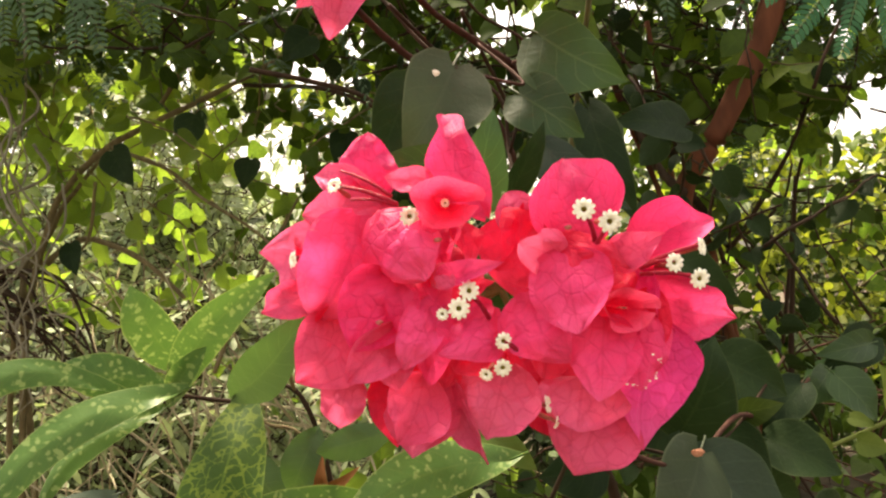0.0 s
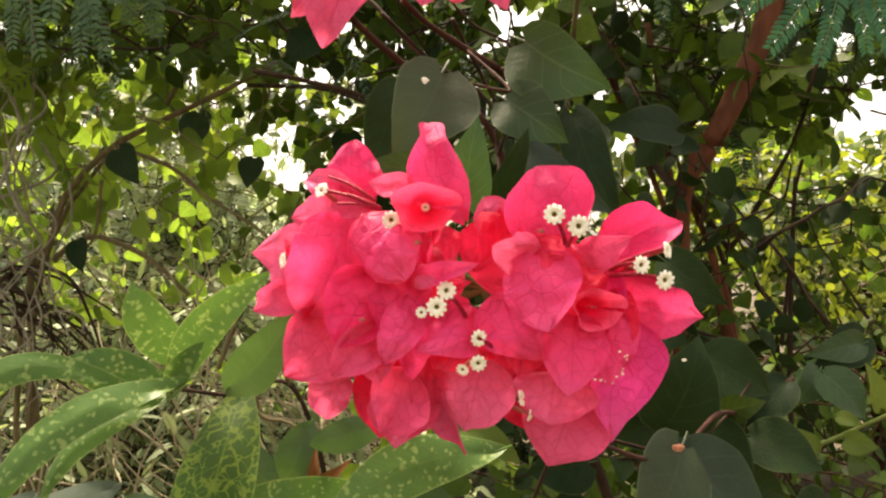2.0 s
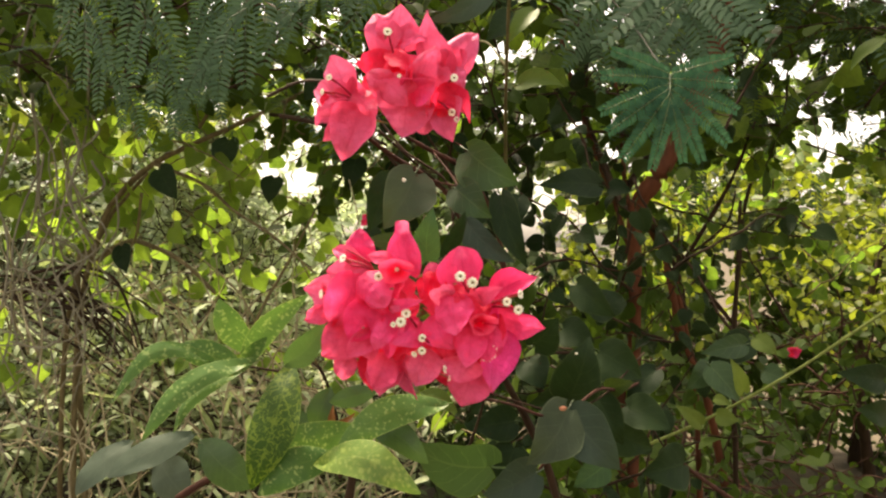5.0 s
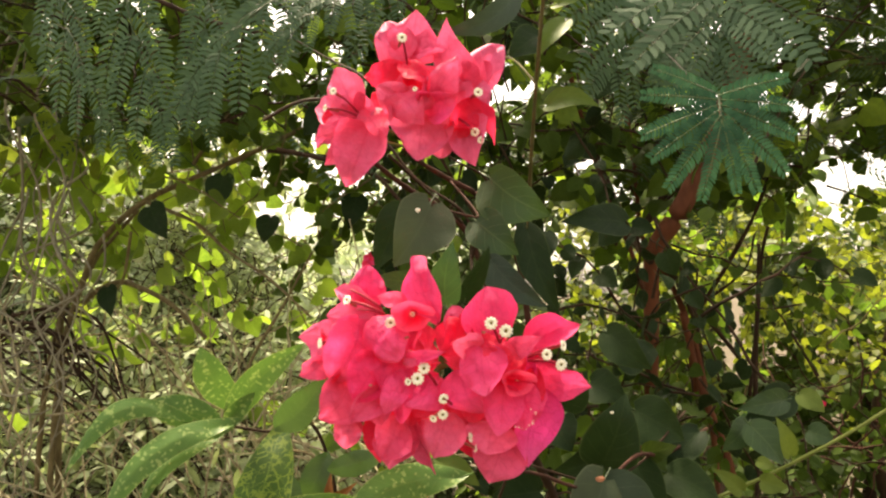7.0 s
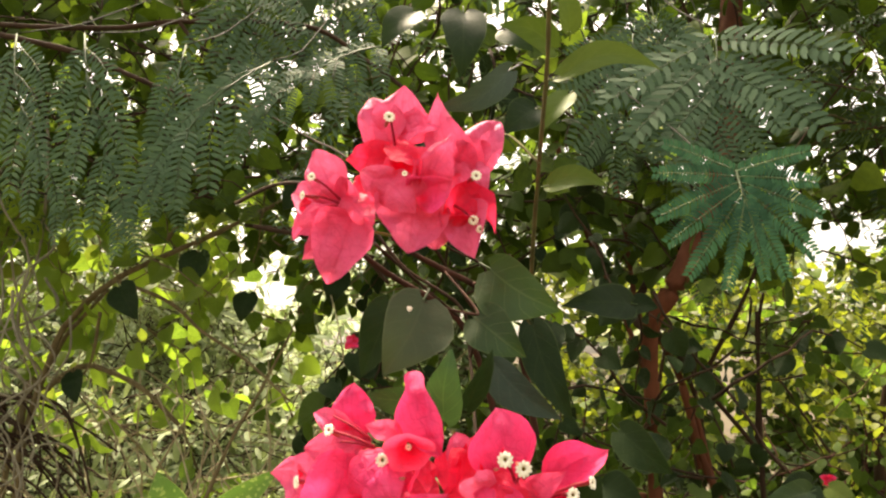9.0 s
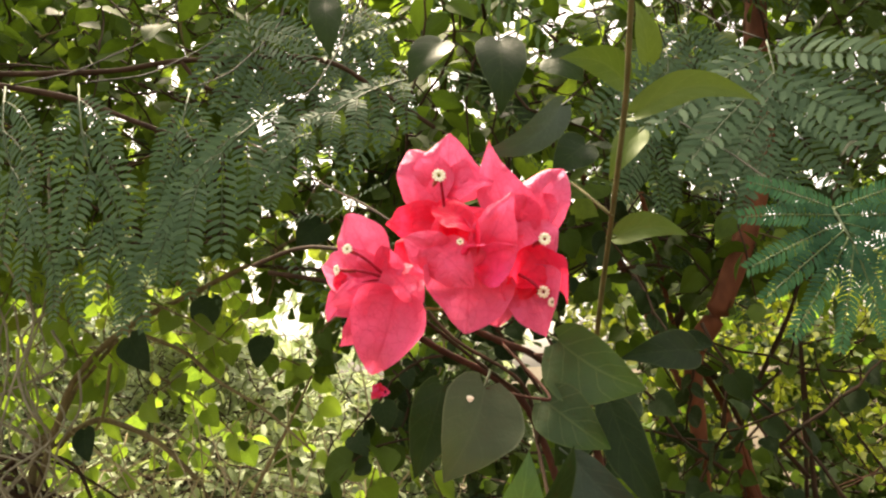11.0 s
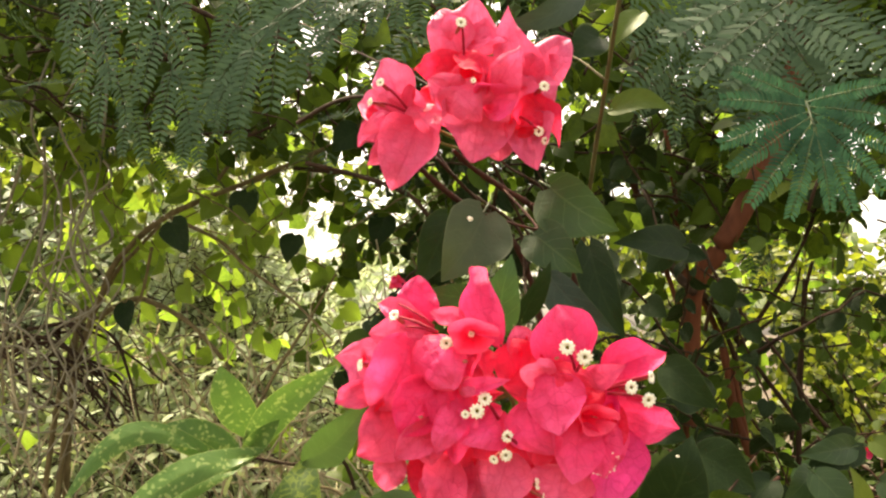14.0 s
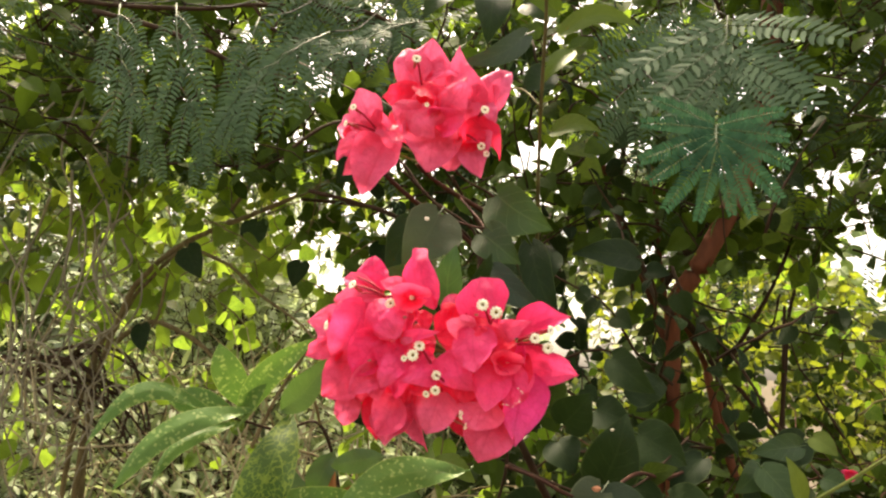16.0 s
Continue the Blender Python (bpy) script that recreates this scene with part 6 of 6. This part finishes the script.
broad_leaf(lvine, (-0.3934, 1.3500, 1.5792), (-0.4029, 1.3300, 1.5213), 0.0503, DARK, 0, 0.2, 0.1)
broad_leaf(lvine, (-0.7416, 1.3500, 1.4242), (-0.7214, 1.3300, 1.3644), 0.0457, DARK, 0, 0.2, 0.1)
rng = random.Random(22)
lines, poses = grow_twigs(rng, 34, ((-1.7, -0.05), (1.4, 2.3), (1.0, 1.75)), 0.5, (0.2, -0.2, 0.0), 0.045, 0.052, 0.7, 0.3)
dress(lvine, rng, "heart", lines, poses, HEART, HEART_MASS, TWIG)
rng = random.Random(43)
lines, poses = grow_twigs(rng, 60, ((-1.6, -0.3), (1.42, 2.2), (1.5, 2.1)), 0.5, (0.2, -0.2, -0.1), 0.04, 0.05, 0.7, 0.3)
dress(lvine, rng, "heart", lines, poses, HEART, HEART_MASS, TWIG)

# Shaded patch of the climber, painted with the darker leaf colour.
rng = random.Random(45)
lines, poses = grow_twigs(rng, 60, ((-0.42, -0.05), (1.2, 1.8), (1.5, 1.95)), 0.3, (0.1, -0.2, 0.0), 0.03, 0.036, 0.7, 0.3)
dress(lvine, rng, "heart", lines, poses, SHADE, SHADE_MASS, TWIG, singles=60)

rng = random.Random(50)
lines, poses = grow_twigs(rng, 130, ((-2.1, -0.55), (1.6, 2.3), (1.75, 2.9)), 0.5, (0.2, -0.2, -0.1), 0.045, 0.058, 0.7, 0.35)
dress(lvine, rng, "oval", lines, poses, OLIVE, OLIVE, TWIG, singles=0)
rng = random.Random(47)
lines, poses = grow_twigs(rng, 24, ((-1.0, -0.05), (0.95, 1.7), (0.45, 1.0)), 0.35, (0, -0.1, 0.4), 0.04, 0.06)
dress(lvine, rng, "strap", lines, poses, GREY_MASS, GREY_MASS, TWIG, singles=0)
lines = []
for k in range(150):
    p = Vector((rng.uniform(-1.25, -0.12), rng.uniform(1.15, 1.9), rng.uniform(0.55, 1.25)))
    d = Vector((rng.gauss(0, 0.45), rng.gauss(0, 0.2), 1.0 if k % 3 else 0.15)).normalized()
    line = [p.copy()]
    for i in range(6):
        d = (d + Vector((rng.gauss(0, 0.16), rng.gauss(0, 0.1), rng.gauss(-0.05, 0.12)))).normalized()
        p = p + d * 0.065
        line.append(p.copy())
    lines.append(line)
part("stem_tangle", twig_mesh("stem_tangle", lines, 0.0028, 0.0012, 5), STRAW, lvine, (0, 0, 0), "tangle of thin dry stems", kind="stuff")
rng = random.Random(48)
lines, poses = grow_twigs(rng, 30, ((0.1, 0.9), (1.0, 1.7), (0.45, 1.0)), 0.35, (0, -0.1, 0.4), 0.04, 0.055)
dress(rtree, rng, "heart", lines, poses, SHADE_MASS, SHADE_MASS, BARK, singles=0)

# dry hanging strands and a tangle of old roots
rng = random.Random(44)
for k in range(18):
    x, y = rng.uniform(-0.98, -0.74), rng.uniform(1.10, 1.35)
    z0, z1 = rng.uniform(1.45, 2.0), rng.uniform(0.95, 1.3)
    pts = [(x + rng.gauss(0, 0.025) - 0.03 * math.sin(2.0 * i + k), y + rng.gauss(0, 0.02), z0 + (z1 - z0) * i / 6) for i in range(7)]
    stem("strand", lvine, pts, rng.uniform(0.0016, 0.0034), 0.0014, STRAND)
for k in range(9):
    c = Vector((rng.uniform(-0.92, -0.74), rng.uniform(1.15, 1.3), rng.uniform(1.20, 1.40)))
    r = rng.uniform(0.04, 0.09)
    pts = [c + Vector((r * math.cos(t + k), 0.2 * r * math.sin(2 * t), r * 0.8 * math.sin(t + k))) for t in (0, 0.8, 1.6, 2.4, 3.2, 4.0)]
    stem("strand", lvine, pts, 0.0024, 0.0016, STRAND)
for k in range(16):
    a = Vector((rng.uniform(-1.12, -0.95), rng.uniform(1.38, 1.55), rng.uniform(1.27, 1.36)))
    e = Vector((rng.uniform(-0.84, -0.70), rng.uniform(1.35, 1.5), rng.uniform(1.12, 1.28)))
    m = (a + e) / 2 + Vector((rng.gauss(0, 0.03), 0, rng.uniform(0.0, 0.10)))
    stem("root", lvine, [a, (a + m) / 2 + Vector((0, 0, 0.02)), m, (m + e) / 2 + Vector((0.01, 0, 0.0)), e], rng.uniform(0.003, 0.006), 0.002, BARK)

# Brighter leaves on the shaded tree, backlight painted in by colour.
rng = random.Random(46)
lines, poses = grow_twigs(rng, 26, ((0.45, 1.0), (1.6, 2.2), (1.25, 1.75)), 0.3, (0.1, -0.1, 0.2), 0.028, 0.034, 0.6, 0.4)
dress(rtree, rng, "heart", lines, poses, LIME, LIME, TWIG, singles=0)

# ---------------- yellow-green bush ----------------
bush = thing("yellow_green_bush", (1.6, 2.6, 0.0), "dense small-leaved yellow-green bush", "bush")
stem("trunk", bush, [(1.6, 2.6, -0.02), (1.6, 2.6, 0.5), (1.5, 2.5, 1.0), (1.6, 2.5, 1.5)], 0.03, 0.01, BARK)
rng = random.Random(23)
lines, poses = grow_twigs(rng, 470, ((0.38, 2.8), (1.9, 3.0), (1.14, 1.85)), 0.3, (-0.1, -0.2, 0.5), 0.020, 0.040, 0.5, 0.5,
                          keep=lambda p: p.z < 1.42 + 0.15 * (p.y + 0.08) + 0.12 * noise.noise(p * 3))
dress(bush, rng, "oval", lines, poses, BUSH_MASS, BUSH_MASS, BARK, 0.0015, 0.001, 0)
# Lower half of the bush, its shade put in as a darker leaf colour.
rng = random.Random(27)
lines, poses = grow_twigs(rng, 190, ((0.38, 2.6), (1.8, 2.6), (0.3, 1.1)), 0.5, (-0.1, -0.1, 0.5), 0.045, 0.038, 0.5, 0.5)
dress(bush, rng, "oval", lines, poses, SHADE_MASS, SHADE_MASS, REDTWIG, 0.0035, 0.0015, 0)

# ---------------- canopy overhead ----------------
canopy = thing("leafy_tree", (-2.8, 2.8, 0.0), "leafy tree arching over the thicket", "tree")
stem("trunk", canopy, [(-2.8, 2.8, -0.02), (-2.7, 2.7, 1.5), (-2.2, 2.4, 2.6), (-1.0, 2.0, 2.9), (0.5, 1.6, 2.9)], 0.06, 0.012, BARK)
rng = random.Random(24)
above = lambda p: (0.13 if p.x > 0 else 0.24) < (p.z - 1.42) / (p.y + 0.08) < 0.80

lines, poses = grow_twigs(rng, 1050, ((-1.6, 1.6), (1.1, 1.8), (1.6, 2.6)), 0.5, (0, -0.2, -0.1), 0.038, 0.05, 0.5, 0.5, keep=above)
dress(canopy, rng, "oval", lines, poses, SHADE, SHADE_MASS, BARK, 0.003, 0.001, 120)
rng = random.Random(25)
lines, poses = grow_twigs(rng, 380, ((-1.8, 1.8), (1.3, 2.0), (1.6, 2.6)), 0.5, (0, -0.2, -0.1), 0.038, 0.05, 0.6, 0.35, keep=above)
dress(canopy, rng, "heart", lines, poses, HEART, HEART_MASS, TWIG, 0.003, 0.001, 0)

rng = random.Random(26)
lines, poses = grow_twigs(rng, 150, ((-1.6, 1.6), (0.9, 1.6), (1.65, 2.4)), 0.5, (0, -0.2, -0.1), 0.06, 0.13, keep=above)
dress(canopy, rng, "feather", lines, poses, FERN, FERN, BARK, 0.002, 0.001, 0)

# ---------------- far shrubs and trees ----------------
def far_plant(name, label, base, box, count, size, mat, kind, seed, category="tree"):
    owner = thing(name, base, label, category)
    rng = random.Random(seed)
    top = (box[2][0] + box[2][1]) / 2
    stem("trunk", owner, [Vector(base) - Vector((0, 0, 0.02)), Vector(base) + Vector((0.05, 0, top * 0.5)), Vector(base) + Vector((0, 0, top))], 0.05, 0.02, BARK)
    lines, poses = grow_twigs(rng, count, box, size * 9, (0, 0, 0.3), size * 0.5, size)
    dress(owner, rng, kind, lines, poses, mat, mat, TWIG if mat == PALE_MASS else BARK, 0.003, 0.002, 0)


# The two farthest shrubs carry distance haze in their leaf colour.
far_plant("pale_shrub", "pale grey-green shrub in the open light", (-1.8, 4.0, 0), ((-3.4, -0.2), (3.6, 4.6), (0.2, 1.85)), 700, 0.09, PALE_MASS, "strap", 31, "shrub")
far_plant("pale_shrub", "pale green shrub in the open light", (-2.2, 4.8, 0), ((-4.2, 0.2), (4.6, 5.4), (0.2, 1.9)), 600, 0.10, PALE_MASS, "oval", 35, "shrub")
# Added filler shrub, its pale leaves there to brighten the lower left.
far_plant("pale_shrub", "low pale green shrub added to lighten the background", (-1.3, 2.7, 0), ((-2.4, -0.35), (2.3, 3.1), (0.15, 1.2)), 520, 0.07, GREY_MASS, "strap", 37, "shrub")
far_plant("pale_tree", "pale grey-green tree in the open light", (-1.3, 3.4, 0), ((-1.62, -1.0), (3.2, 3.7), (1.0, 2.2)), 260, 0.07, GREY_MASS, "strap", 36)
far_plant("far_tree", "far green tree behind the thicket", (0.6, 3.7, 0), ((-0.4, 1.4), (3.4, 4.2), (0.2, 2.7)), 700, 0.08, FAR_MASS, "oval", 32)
# Shade-coloured leaves here paint the dark gaps behind the bush.
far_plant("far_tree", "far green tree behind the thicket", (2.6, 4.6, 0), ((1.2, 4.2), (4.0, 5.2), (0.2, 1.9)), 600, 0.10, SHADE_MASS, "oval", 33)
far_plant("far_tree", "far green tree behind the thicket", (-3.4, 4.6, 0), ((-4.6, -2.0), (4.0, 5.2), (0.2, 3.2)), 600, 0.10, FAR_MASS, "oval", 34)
